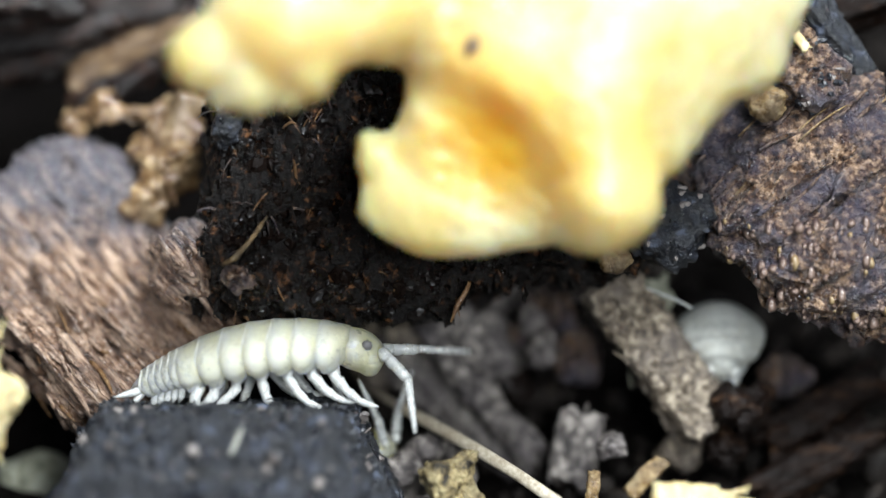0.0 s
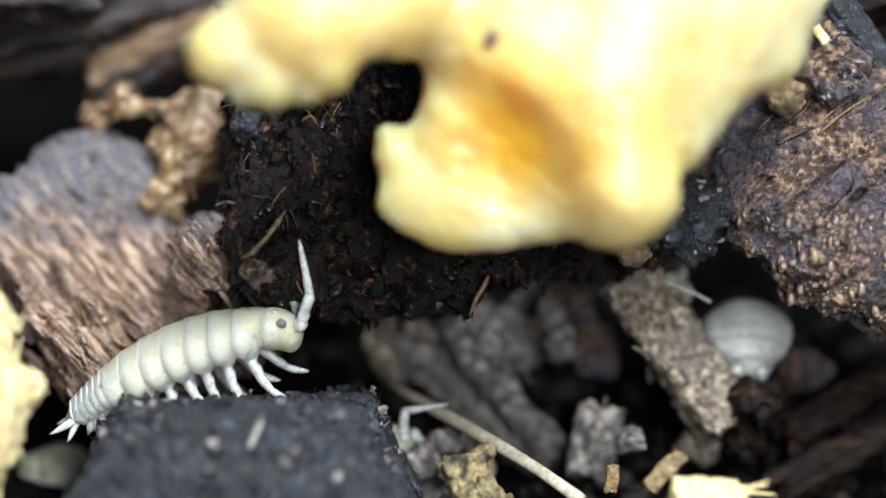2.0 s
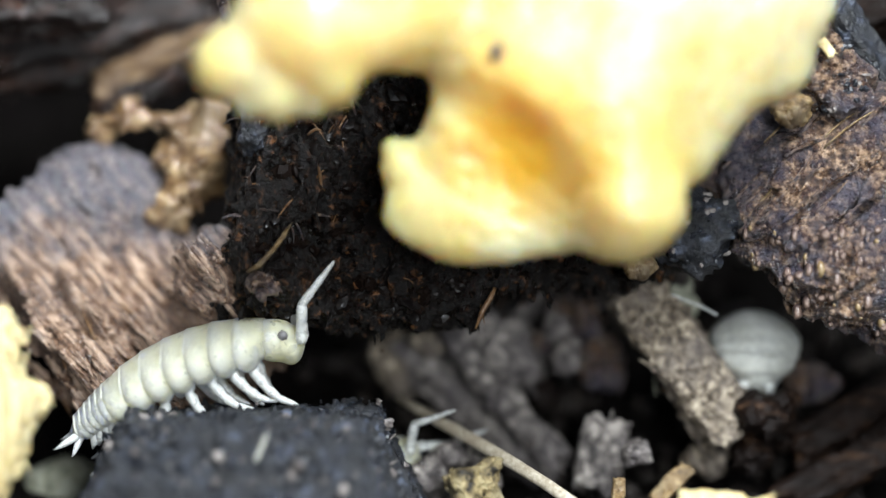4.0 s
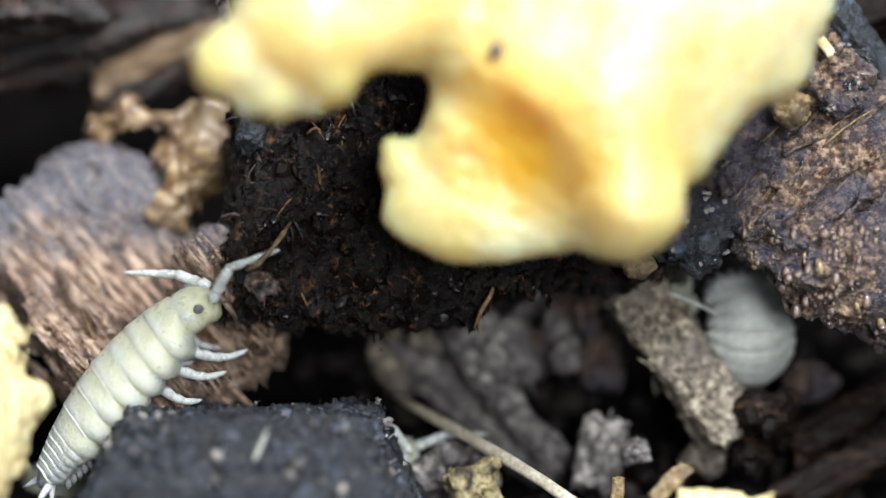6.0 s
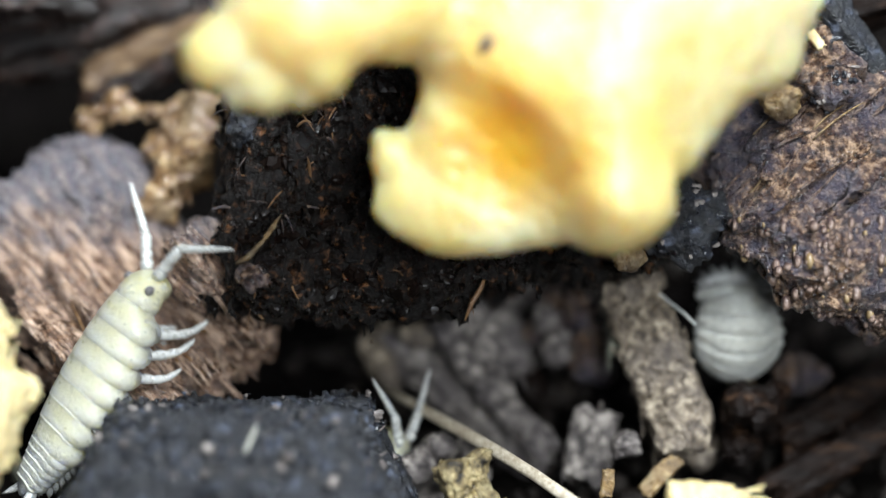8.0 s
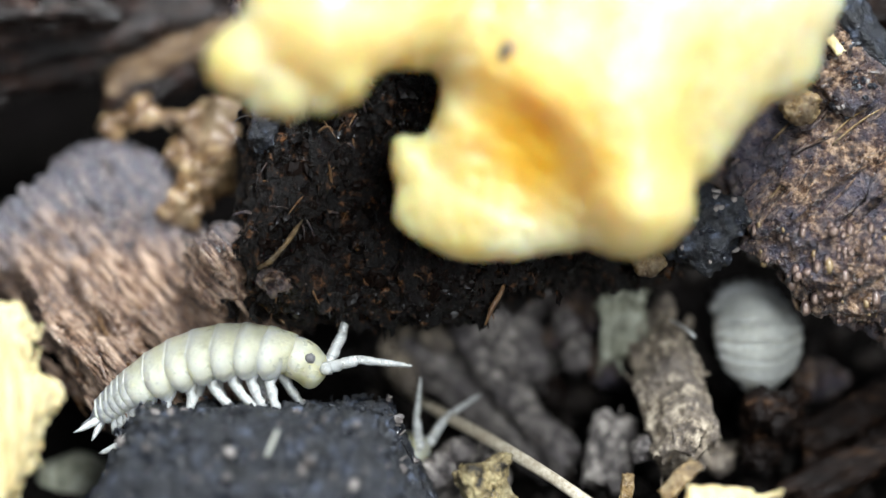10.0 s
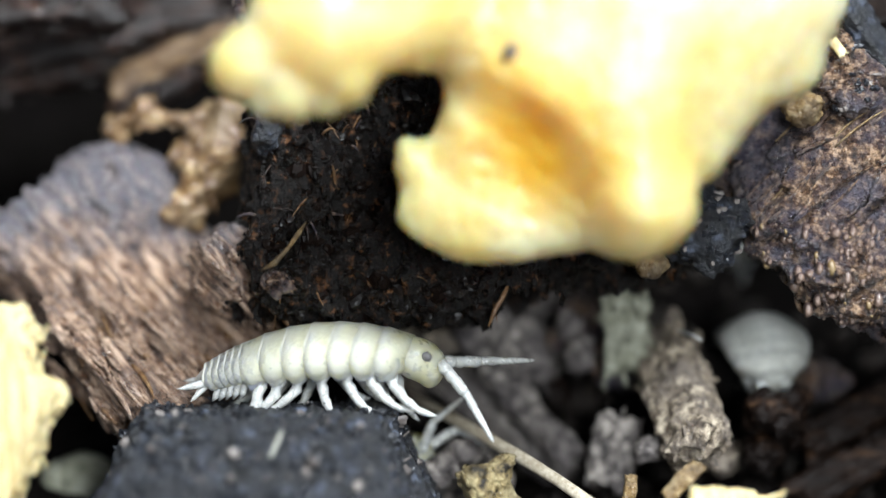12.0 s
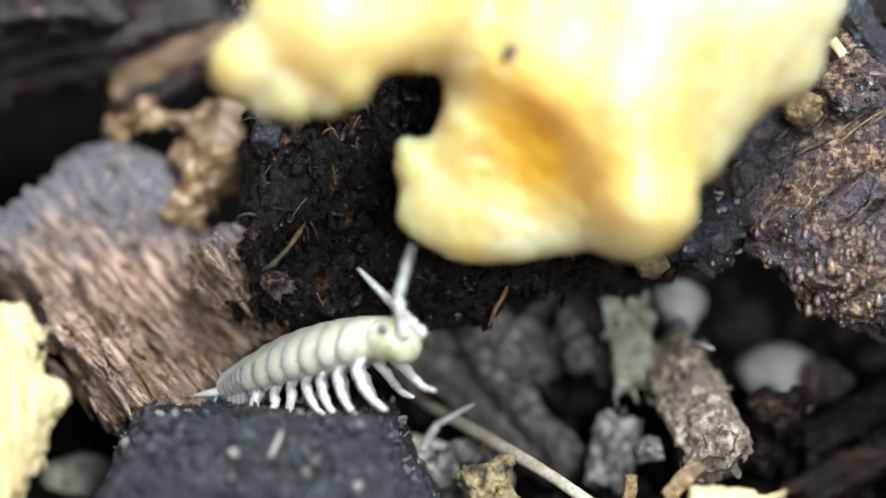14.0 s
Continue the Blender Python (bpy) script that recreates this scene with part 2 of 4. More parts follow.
def weathered(m, grey, low, high):
    """A blue-grey weathered zone towards a slab's upper end, with a ragged border."""
    nt = m.node_tree
    b = nt.nodes["Principled BSDF"]
    tc, xyz = nt.nodes.new("ShaderNodeTexCoord"), nt.nodes.new("ShaderNodeSeparateXYZ")
    nt.links.new(tc.outputs["Object"], xyz.inputs[0])
    wave = nt.nodes.new("ShaderNodeMath")
    wave.operation = "MULTIPLY_ADD"
    wave.inputs[1].default_value = 260 * U
    nt.links.new(noise_tex(nt, 90, 4), wave.inputs[0])
    nt.links.new(xyz.outputs[2], wave.inputs[2])
    old = b.inputs["Base Color"].links[0].from_socket
    dust = mix(nt, 0.75, old, grey)
    nt.links.new(mix(nt, ranged(nt, wave.outputs[0], 0.0, 1.0, low * U, high * U), old, dust), b.inputs["Base Color"])


weathered(M_BARK, (0.135, 0.14, 0.17), 480, 580)
M_REDBARK = substance("reddish_bark", [(0.34, (0.004, 0.002, 0.0015)), (0.54, (0.012, 0.006, 0.004)), (0.70, (0.12, 0.056, 0.035))], grain=34, stain=130, stain_col=(0.010, 0.006, 0.005),
                      stain_amt=0.7, rough=(0.2, 0.6), bump=10, bump_size=14, stretch=(4, 1, 1), spec=0.5)
M_TANBARK = substance("tan_bark", [(0.34, (0.03, 0.016, 0.008)), (0.5, (0.11, 0.065, 0.033)), (0.68, (0.34, 0.23, 0.13))], grain=28, stain=90, stain_col=(0.10, 0.06, 0.035),
                      stain_amt=0.7, rough=(0.2, 0.6), bump=10, bump_size=14, stretch=(3, 1, 1))
M_DARKBARK = substance("dark_bark", [(0.36, (0.006, 0.004, 0.0035)), (0.5, (0.078, 0.042, 0.025)), (0.66, (0.42, 0.28, 0.18))], grain=15, stain=110, stain_col=(0.050, 0.047, 0.068),
                       stain_amt=0.8, rough=(0.08, 0.55), bump=18, bump_size=8, spec=0.8, coat=0.2)
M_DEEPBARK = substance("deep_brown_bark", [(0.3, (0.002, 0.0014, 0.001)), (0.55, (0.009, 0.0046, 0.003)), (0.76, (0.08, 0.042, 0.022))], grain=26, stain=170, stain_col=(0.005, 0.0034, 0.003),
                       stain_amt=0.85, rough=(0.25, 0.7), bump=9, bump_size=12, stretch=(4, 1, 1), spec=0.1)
# soil nearly black: the deep shade of the litter gaps is in its colour
M_SOIL = substance("shade_dark_soil", [(0.3, (0.0012, 0.001, 0.0008)), (0.6, (0.003, 0.0024, 0.002)), (0.85, (0.018, 0.013, 0.010))], grain=22, stain=160, stain_col=(0.004, 0.003, 0.003),
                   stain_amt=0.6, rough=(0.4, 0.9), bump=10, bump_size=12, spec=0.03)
M_CHIP = substance("grey_brown_chip", [(0.34, (0.022, 0.015, 0.010)), (0.5, (0.18, 0.14, 0.10)), (0.67, (0.52, 0.44, 0.33))], grain=17, stain=90, stain_col=(0.10, 0.082, 0.072),
                   stain_amt=0.7, rough=(0.25, 0.8), bump=9, bump_size=9)
M_GREYCHIP = substance("grey_chip", [(0.36, (0.007, 0.006, 0.0055)), (0.5, (0.125, 0.107, 0.097)), (0.65, (0.47, 0.42, 0.37))], grain=24, stain=90, stain_col=(0.085, 0.072, 0.074),
                       stain_amt=0.7, rough=(0.25, 0.8), bump=8, bump_size=10)
M_PALEWOOD = substance("pale_wood", [(0.3, (0.34, 0.23, 0.085)), (0.5, (0.56, 0.44, 0.21)), (0.72, (0.75, 0.66, 0.42))], grain=12, stain=120, stain_col=(0.64, 0.54, 0.31),
                       stain_amt=0.6, rough=(0.4, 0.8), bump=3, bump_size=8, stretch=(1, 1, 5), sss=0.3, sss_scale=12)
M_CRUMB = substance("tan_crumb", [(0.3, (0.05, 0.03, 0.014)), (0.5, (0.22, 0.14, 0.06)), (0.75, (0.52, 0.40, 0.21))], grain=16, stain=60, stain_col=(0.03, 0.022, 0.016),
                    stain_amt=0.7, rough=(0.15, 0.6), bump=6, bump_size=8)
M_CURL = substance("golden_scrap", [(0.34, (0.05, 0.022, 0.009)), (0.5, (0.20, 0.115, 0.05)), (0.7, (0.50, 0.37, 0.21))], grain=34, stain=90, stain_col=(0.22, 0.16, 0.10),
                   stain_amt=0.6, rough=(0.08, 0.4), bump=7, bump_size=16, spec=0.7, coat=0.5)
M_MOTTLED = substance("mottled_crumb", [(0.38, (0.012, 0.009, 0.006)), (0.5, (0.24, 0.18, 0.08)), (0.68, (0.55, 0.47, 0.26))], grain=26, stain=60, stain_col=(0.02, 0.016, 0.012),
                      stain_amt=0.6, rough=(0.2, 0.7), bump=8, bump_size=8)
M_PALECHIP = substance("pale_green_chip", [(0.3, (0.07, 0.07, 0.045)), (0.5, (0.25, 0.25, 0.18)), (0.72, (0.52, 0.52, 0.42))], grain=24, stain=90, stain_col=(0.30, 0.30, 0.24),
                       stain_amt=0.6, rough=(0.4, 0.8), bump=5, bump_size=9)
M_TWIG = substance("straw_twig", [(0.25, (0.22, 0.17, 0.11)), (0.55, (0.48, 0.42, 0.32)), (0.8, (0.70, 0.65, 0.54))], grain=12, stain=60, stain_col=(0.30, 0.24, 0.17),
                   stain_amt=0.6, rough=(0.3, 0.6), bump=2, bump_size=6)

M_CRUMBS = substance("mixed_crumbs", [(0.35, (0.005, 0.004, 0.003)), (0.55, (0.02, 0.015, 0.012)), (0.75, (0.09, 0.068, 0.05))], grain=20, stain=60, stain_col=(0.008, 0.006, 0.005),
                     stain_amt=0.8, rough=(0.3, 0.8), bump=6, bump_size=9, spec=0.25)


# ---- ground ----
def step01(v, a, b):
    t = np.clip((v - a) / (b - a), 0, 1)
    return t * t * (3 - 2 * t)


def ground_height(x, y):
    q = np.stack([x, y, np.zeros_like(x)], 1)
    z = -590 + 1330 * step01(y, 120, 1750)
    return z + (34 * fbm(q, 170, 3, 5) + 16 * fbm(q, 40, 3, 9)) * step01(5000 - np.hypot(x, y), 0, 3000)


def spread(lo, hi, near_lo, near_hi, step):
    inner = np.arange(near_lo, near_hi + 1, step)
    out = [near_hi + step * 1.35 ** k * k for k in range(1, 40) if near_hi + step * 1.35 ** k * k < hi] + [hi]
    left = [near_lo - step * 1.35 ** k * k for k in range(1, 40) if near_lo - step * 1.35 ** k * k > lo] + [lo]
    return np.concatenate([left[::-1], inner, out])


def build_ground():
    xs, ys = spread(-40000, 40000, -1400, 1400, 11), spread(-40000, 40000, -400, 2000, 11)
    gx, gy = np.meshgrid(xs, ys, indexing="ij")
    x, y = gx.ravel(), gy.ravel()
    verts = np.stack([x, y, ground_height(x, y)], 1)
    ny = len(ys)
    i = (np.arange(len(xs) - 1)[:, None] * ny + np.arange(ny - 1)[None]).ravel()
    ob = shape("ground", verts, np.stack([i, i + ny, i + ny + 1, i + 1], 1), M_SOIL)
    return tagged(ob, "dark damp soil rising into a loose bank, gap shade in its colour", "ground", kind="structure")


build_ground()


def lump(name, material, field, lo, hi, step, relief, at, label, category, reach=40, group=""):
    """One sculpted thing."""
    v, f = sculpt(field, lo, hi, step, relief, reach)
    return tagged(shape(name, v, f, material, at), label, category, group)


def perches(ob, count, low, high, seed, facing=-0.25):
    """Random places on a thing's skin within a box, on the side towards the viewer, with their normals, in U."""
    me = ob.data
    co, no = np.empty(len(me.vertices) * 3), np.empty(len(me.vertices) * 3)
    me.vertices.foreach_get("co", co)
    me.vertices.foreach_get("normal", no)
    co, no = co.reshape(-1, 3) / U + np.array(ob.location) / U, no.reshape(-1, 3)
    ok = np.flatnonzero((co >= low).all(1) & (co <= high).all(1) & (no[:, 1] < facing))
    pick = np.random.default_rng(seed).choice(ok, min(count, len(ok)), replace=False)
    return [(Vector(co[i]), Vector(no[i])) for i in pick]


def strand(name, place, way, length, radius, material, parent, seed, droop=0.2):
    """A thin fibre from a place along a way, as a part."""
    rng = np.random.default_rng(seed)
    side = Vector(rng.normal(0, 0.12, 3))
    pts = [place + way * (length * t) + side * (length * t * t) + Vector((0, 0, -droop * length * t * t)) for t in (-0.25, 0, 0.3, 0.6, 0.85, 1.0)]
    rad = [radius * k for k in (0.8, 1.0, 1.0, 0.85, 0.6, 0.15)]
    v, f = tube(pts, rad, 6)
    return part_at(shape(name, v, f, material, tuple(place)), parent)


def bead_mesh(seed, material=None, rugged=0.25, name="bead"):
    bm = bmesh.new()
    bmesh.ops.create_icosphere(bm, subdivisions=2, radius=U)
    for v in bm.verts:
        v.co *= 1 + rugged * noise.noise(v.co / U * (1.3 if rugged < 0.5 else 2.2) + Vector((seed, 0, 0)))
    me = bpy.data.meshes.new(name)
    bm.to_mesh(me)
    bm.free()
    me.materials.append(material or (M_DARKBARK if seed else M_CRUMB))
    if rugged < 0.5:
        me.shade_smooth()
    return me


# ---- charcoal under the animal ----
def build_charcoal():
    def field(p):
        d = box(p, (-322, -60, -448), (300, 190, 160), None, 12)
        cut = (p - (-127, -40, -300)) @ np.array((0.87, -0.10, 0.48))
        cut2 = (p - (-554, -40, -305)) @ np.array((-0.80, -0.16, 0.58))
        front = (p - (-330, -200, -325)) @ np.array((0.05, -0.80, 0.58))
        return np.maximum(np.maximum(d, cut), np.maximum(cut2, front))

    def relief(p):
        pores = np.abs(fbm(p, 15, 2, 3))
        top = step01(p[:, 2], -400, -320)
        return 8 * fbm(p, 90, 2, 1) + 7 * fbm(p, 28, 2, 2) + (8 + 12 * top) * pores - 7
    return lump("charcoal_piece", M_COAL, field, (-680, -290, -640), (40, 160, -240), 4.2, relief, (-322, -60, -508),
                "matt black porous charcoal lump lying on the soil", "charcoal", 30)


coal = build_charcoal()
for n, (q, w) in enumerate(perches(coal, 1, (-330, -300, -372), (-296, -120, -338), 3)):
    strand("pale_fleck", q + w * 3, Vector((0.4, -0.3, 0.85)).normalized(), 44, 3.8, M_HEM, coal, n, 0.0)
for n, (q, w) in enumerate(perches(coal, 26, (-533, -300, -396), (-66, 100, -283), 4)):
    strand("grey_fleck", q, (w + Vector((0.6, 0, 0.5))).normalized(), 9 + n % 7, 2.2, M_GREYCHIP, coal, 40 + n, 0.0)


GRAINS = [bead_mesh(k, (M_COAL, M_GREYCHIP, M_COAL, M_COAL)[k % 4], 0.7, "grain") for k in range(8)]
for n, (q, w) in enumerate(perches(coal, 295, (-600, -300, -500), (-66, 100, -268), 5, -0.05)):
    grain = new("grain", GRAINS[n % 8])
    grain.parent = coal
    grain.location = (q - w * 0.5) * U - coal.location
    size = 2.5 + 8.0 * ((n * 41) % 97 / 97) ** 2
    grain.scale = (size, size * 0.8, size * (0.7 + (n % 5) * 0.22))
    grain.rotation_euler = (n * 1.3, n * 2.1, n * 0.7)


# ---- the fungus overhead ----
def build_fungus():
    def field(p):
        d = ell(p, (280, -200, 467), (370, 130, 270))
        d = blend(d, cap(p, (310, -225, 352), (288, -270, 86), 150, 84), 70)
        d = blend(d, cap(p, (507, -210, 400), (397, -230, 165), 84, 48), 70)
        d = blend(d, ell(p, (61, -230, 406), (200, 90, 96)), 50)
        d = blend(d, cap(p, (70, -220, 288), (186, -225, 139), 62, 56), 50)
        lip = ell(p, (60, -205, 79), (158, 48, 100))
        lip = blend(lip, ell(p, (-60, -195, 143), (44, 40, 40)), 26)
        lip = blend(lip, ell(p, (-84, -205, 168), (20, 20, 20)), 10)
        d = blend(d, lip, 34)
        d = blend(d, ell(p, (285, -262, 50), (84, 66, 60)), 50)
        d = blend(d, ell(p, (312, -292, 98), (62, 44, 66)), 44)
        d = blend(d, cap(p, (-58, -280, 390), (-193, -400, 338), 95, 90), 50)
        d = blend(d, ell(p, (-206, -400, 338), (118, 66, 112)), 40)
        d = blend(d, ell(p, (-322, -410, 283), (58, 48, 54)), 30)
        d = blend(d, ell(p, (-253, -410, 243), (46, 42, 44)), 20)
        d = blend(d, ell(p, (-167, -410, 254), (40, 42, 36)), 20)
        d = blend(d, ell(p, (-296, -405, 223), (20, 24, 16)), 10)
        d = blend(d, ell(p, (-197, -405, 218), (20, 24, 14)), 10)
        d = blend(d, ell(p, (544, -210, 312), (58, 50, 62)), 26)
        d = blend(d, ell(p, (47, -215, 200), (78, 48, 78)), 40)
        d = blend(d, ell(p, (187, -205, 103), (60, 50, 90)), 40)
        d = blend(d, ell(p, (114, -160, 162), (120, 60, 110)), 40)
        d = blend(d, ell(p, (191, -245, 267), (178, 120, 165)), 60)
        d = carve(d, cap(p, (10, -334, 232), (88, -352, 152), 30, 50), 70)
        d = carve(d, cap(p, (88, -352, 152), (198, -344, 2), 50, 42), 70)
        d = blend(d, ell(p, (-84, -296, 318), (44, 34, 32)), 26)
        notch = cap(p, (-82, -420, 230), (-93, -100, 256), 46, 50)
        return carve(d, notch, 16)

    def relief(p):
        return 4 * fbm(p, 150, 1, 21) + 3 * fbm(p, 48, 1, 22) + 2.0 * fbm(p, 17, 2, 23)
    ob = lump("jelly_fungus", M_FUNGUS, field, (-500, -500, -70), (680, -30, 780), 6, relief, (280, -200, 374),
              "translucent yellow jelly fungus with a curled wavy rim", "fungus", 24)
    v, f = tube([(74, -332, 297), (80, -337, 306), (87, -338, 318), (90, -334, 325)], [4, 10, 10, 3])
    part_at(shape("dark_speck", v, f, M_DARKBARK, (82, -334, 309)), ob, "dark brown speck")
    return ob


build_fungus()


# ---- peat block behind the fungus ----
def build_peat():
    def field(p):
        d = box(p, (-102, 260, 121), (270, 200, 240), None, 40)
        d = blend(d, ell(p, (246, 260, 45), (220, 160, 95)), 40)
        d = blend(d, ell(p, (-177, 225, -31), (170, 110, 92)), 30)
        d = blend(d, ell(p, (-332, 170, 12), (60, 60, 70)), 30)
        return carve(d, ell(p, (185, 230, -140), (190, 300, 88)), 24)

    def relief(p):
        q = p * np.array((1.0, 1.0, 0.6))
        return 30 * fbm(p, 110, 2, 31) + 34 * fbm(q, 40, 2, 32) + 26 * np.abs(fbm(q, 16, 2, 33)) - 10
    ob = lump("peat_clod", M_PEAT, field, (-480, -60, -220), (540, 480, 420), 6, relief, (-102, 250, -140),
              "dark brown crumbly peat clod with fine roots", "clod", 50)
    v, f = tube([(-271, 30, 50), (-283, 8, 29), (-300, -8, 3), (-325, -12, -25), (-347, -6, -37)], [2, 5, 4, 6, 3])
    part_at(shape("splinter", v, f, M_CRUMB, (-293, -10, 1)), ob, "tan wood splinter")
    v, f = tube([(96, 70, -60), (86, 62, -83), (69, 56, -111), (58, 54, -140)], [3, 5, 5, 2])
    part_at(shape("straw", v, f, M_ROOT, (78, 60, -96)), ob, "thin tan straw")
    for n, (q, w) in enumerate(perches(ob, 26, (-352, -60, -117), (106, 300, 266), 31)):
        way = (w * 0.5 + Vector((0.35 - 0.9 * ((n * 37) % 10) / 10, -0.1, -0.8 + 1.1 * ((n * 53) % 10) / 10))).normalized()
        strand("root", q, way, 14 + (n * 29) % 30, 0.9 + (n % 5) * 0.3, (M_ROOT, M_DEEPBARK)[n % 2], ob, n, 0.5)
    for n, (q, w) in enumerate(perches(ob, 12, (-347, -60, -82), (-247, 300, 1), 32)):
        strand("root", q, (w + Vector((-0.7, 0, -0.5))).normalized(), 14 + (n * 17) % 18, 2.2 + n % 3, (M_DARKBARK, M_ROOT)[n % 2], ob, 90 + n)
    for n, (q, w) in enumerate(perches(ob, 46, (-370, -60, 20), (-150, 300, 330), 34, -0.1)):
        way = (w * 0.6 + Vector((0.6 - 1.2 * ((n * 37) % 10) / 10, -0.1, 0.7 - 1.4 * ((n * 53) % 10) / 10))).normalized()
        strand("root", q, way, 14 + (n * 29) % 34, 1.4 + (n % 4) * 0.7, (M_DARKBARK, M_ROOT, M_REDBARK)[n % 3], ob, 700 + n, 0.4)
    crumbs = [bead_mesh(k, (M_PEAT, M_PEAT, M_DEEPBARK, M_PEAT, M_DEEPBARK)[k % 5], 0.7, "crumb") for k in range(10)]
    for n, (q, w) in enumerate(perches(ob, 280, (-357, -60, -126), (128, 300, 354), 33, -0.1)):
        crumb = new("crumb", crumbs[n % 10])
        crumb.parent = ob
        crumb.location = (q - w * 1.0) * U - ob.location
        size = 4 + 15 * ((n * 41) % 97 / 97) ** 2
        crumb.scale = (size, size * 0.8, size * (0.7 + (n % 5) * 0.22))
        crumb.rotation_euler = (n * 1.3, n * 2.1, n * 0.7)
    return ob


build_peat()


# ---- bark slab on the left ----
def build_left_bark():
    m = axes((0.66, -0.42, -0.62), (0.10, -0.72, 0.69))

    def field(p):
        d = box(p, (-627, 300, -98), (330, 190, 75), m, 25) + 12
        d = blend(d, ell(p, (-722, 400, 96), (160, 110, 105)), 60)
        d = np.maximum(d, (p - (-872, 350, 98)) @ np.array((-0.62, -0.2, 0.76)))
        d = blend(d, ell(p, (-409, 190, -31), (75, 80, 80)), 40)
        d = np.maximum(d, (p - (-490, 120, -316)) @ axes((0.80, -0.35, -0.49), (0, -1, 0))[0] - 24 * fbm(p, 60, 2, 44))
        return carve(d, cap(p, (-716, 200, 104), (-678, 330, 152), 12, 20), 12)

    def relief(p):
        q = (p @ m.T) * np.array((0.16, 1.0, 0.7))
        r = (p @ m.T) * np.array((0.45, 1.0, 1.0))
        return 30 * fbm(q, 26, 3, 41) * (1 - 0.65 * step01(p[:, 2], -20, 120)) + 14 * fbm(r, 70, 2, 42) + 9 * np.abs(fbm(p, 13, 2, 43))
    return lump("bark_slab", M_BARK, field, (-1120, -60, -460), (-270, 620, 330), 6.5, relief, (-616, 240, -378),
                "weathered brown bark slab with frayed fibrous end", "bark", 46)


slab = build_left_bark()

for n, (q, w) in enumerate(perches(slab, 110, (-734, 40, -354), (-338, 330, -88), 41, -0.1)):
    strand("fibre", q, (Vector((0.66, -0.42, -0.62)) + w * 0.22).normalized(), 26 + (n * 31) % 60, 3.0 + (n % 4) * 1.1, (M_ROOT, M_BARK, M_BARK, M_BARK, M_BARK)[n % 5], slab, 200 + n, 0.05)


# ---- bark on the right ----
def build_right_bark():
    m = axes((0.72, 0.25, 0.60), (-0.25, -0.92, 0.25))

    def field(p):
        d = ell(p, (758, 170, 117), (260, 150, 190))
        d = blend(d, ell(p, (644, 110, 53), (108, 90, 72)), 40)
        d = blend(d, ell(p, (727, 80, -38), (104, 90, 92)), 40)
        d = blend(d, ell(p, (585, 150, 148), (85, 80, 90)), 40)
        return blend(d, ell(p, (876, 140, -62), (150, 110, 120)), 40)

    def relief(p):
        q = (p @ m.T) * np.array((0.22, 1.0, 1.0))
        low = step01(-p[:, 2], -20, 60)
        beads = 1 - np.abs(fbm(p, 26, 1, 53)) * 2
        return 24 * fbm(q, 36, 3, 51) * (1 - 0.6 * low) + 14 * fbm(p, 90, 2, 52) + (4 + 9 * low) * beads
    return lump("bark_lump", M_DARKBARK, field, (440, -60, -240), (1000, 380, 330), 5.5, relief, (758, 170, -126),
                "wet dark brown bark lump with beaded underside", "bark", 46)


knob = build_right_bark()
BEADS = [bead_mesh(k) for k in range(6)]
for n, (q, w) in enumerate(perches(knob, 190, (498, -100, -154), (889, 260, 45), 51)):
    bead = new("bead", BEADS[n % 6])
    bead.parent = knob
    bead.location = (q - w * 1.5) * U - knob.location
    size = 3.0 + 7.0 * ((n * 41) % 97 / 97) ** 2.2
    bead.scale = (size, size * 1.2, size * (1.0 + (n % 5) * 0.22))
for n, (q, w) in enumerate(perches(knob, 30, (460, -100, 11), (889, 260, 284), 52)):
    strand("fibre", q, (Vector((0.72, 0.1, 0.60)) + w * 0.15).normalized(), 50 + (n * 31) % 60, 2.2 + n % 3, (M_CRUMB, M_DARKBARK, M_DARKBARK)[n % 3], knob, 300 + n, 0.0)


# ---- small lumps, chips and strips ----
def pebble(name, material, c, r, label, category, seed, rel=0.22, step=5, tilt=None, size=None, group=""):
    """A knobbly crumb of half sizes r round c."""
    c, r = np.asarray(c, float), np.asarray(r, float)
    m = axes(*tilt) if tilt else np.eye(3)
    reach = float(r.max()) * 1.35 + 14
    s = size or max(float(r.min()) * 1.1, 14)

    def field(p):
        return ell((p - c) @ m.T, (0, 0, 0), r)

    def relief(p):
        return rel * float(r.min()) * (fbm(p, s, 3, seed) + 0.5 * np.abs(fbm(p, s * 0.35, 2, seed + 7)))
    lo_z = c[2] - np.abs(m.T @ np.diag(r)).sum(axis=1)[2] * 0.8
    return lump(name, material, field, c - reach, c + reach, step, relief, (c[0], c[1], lo_z), label, category, 0.5 * float(r.min()) + 8, group)


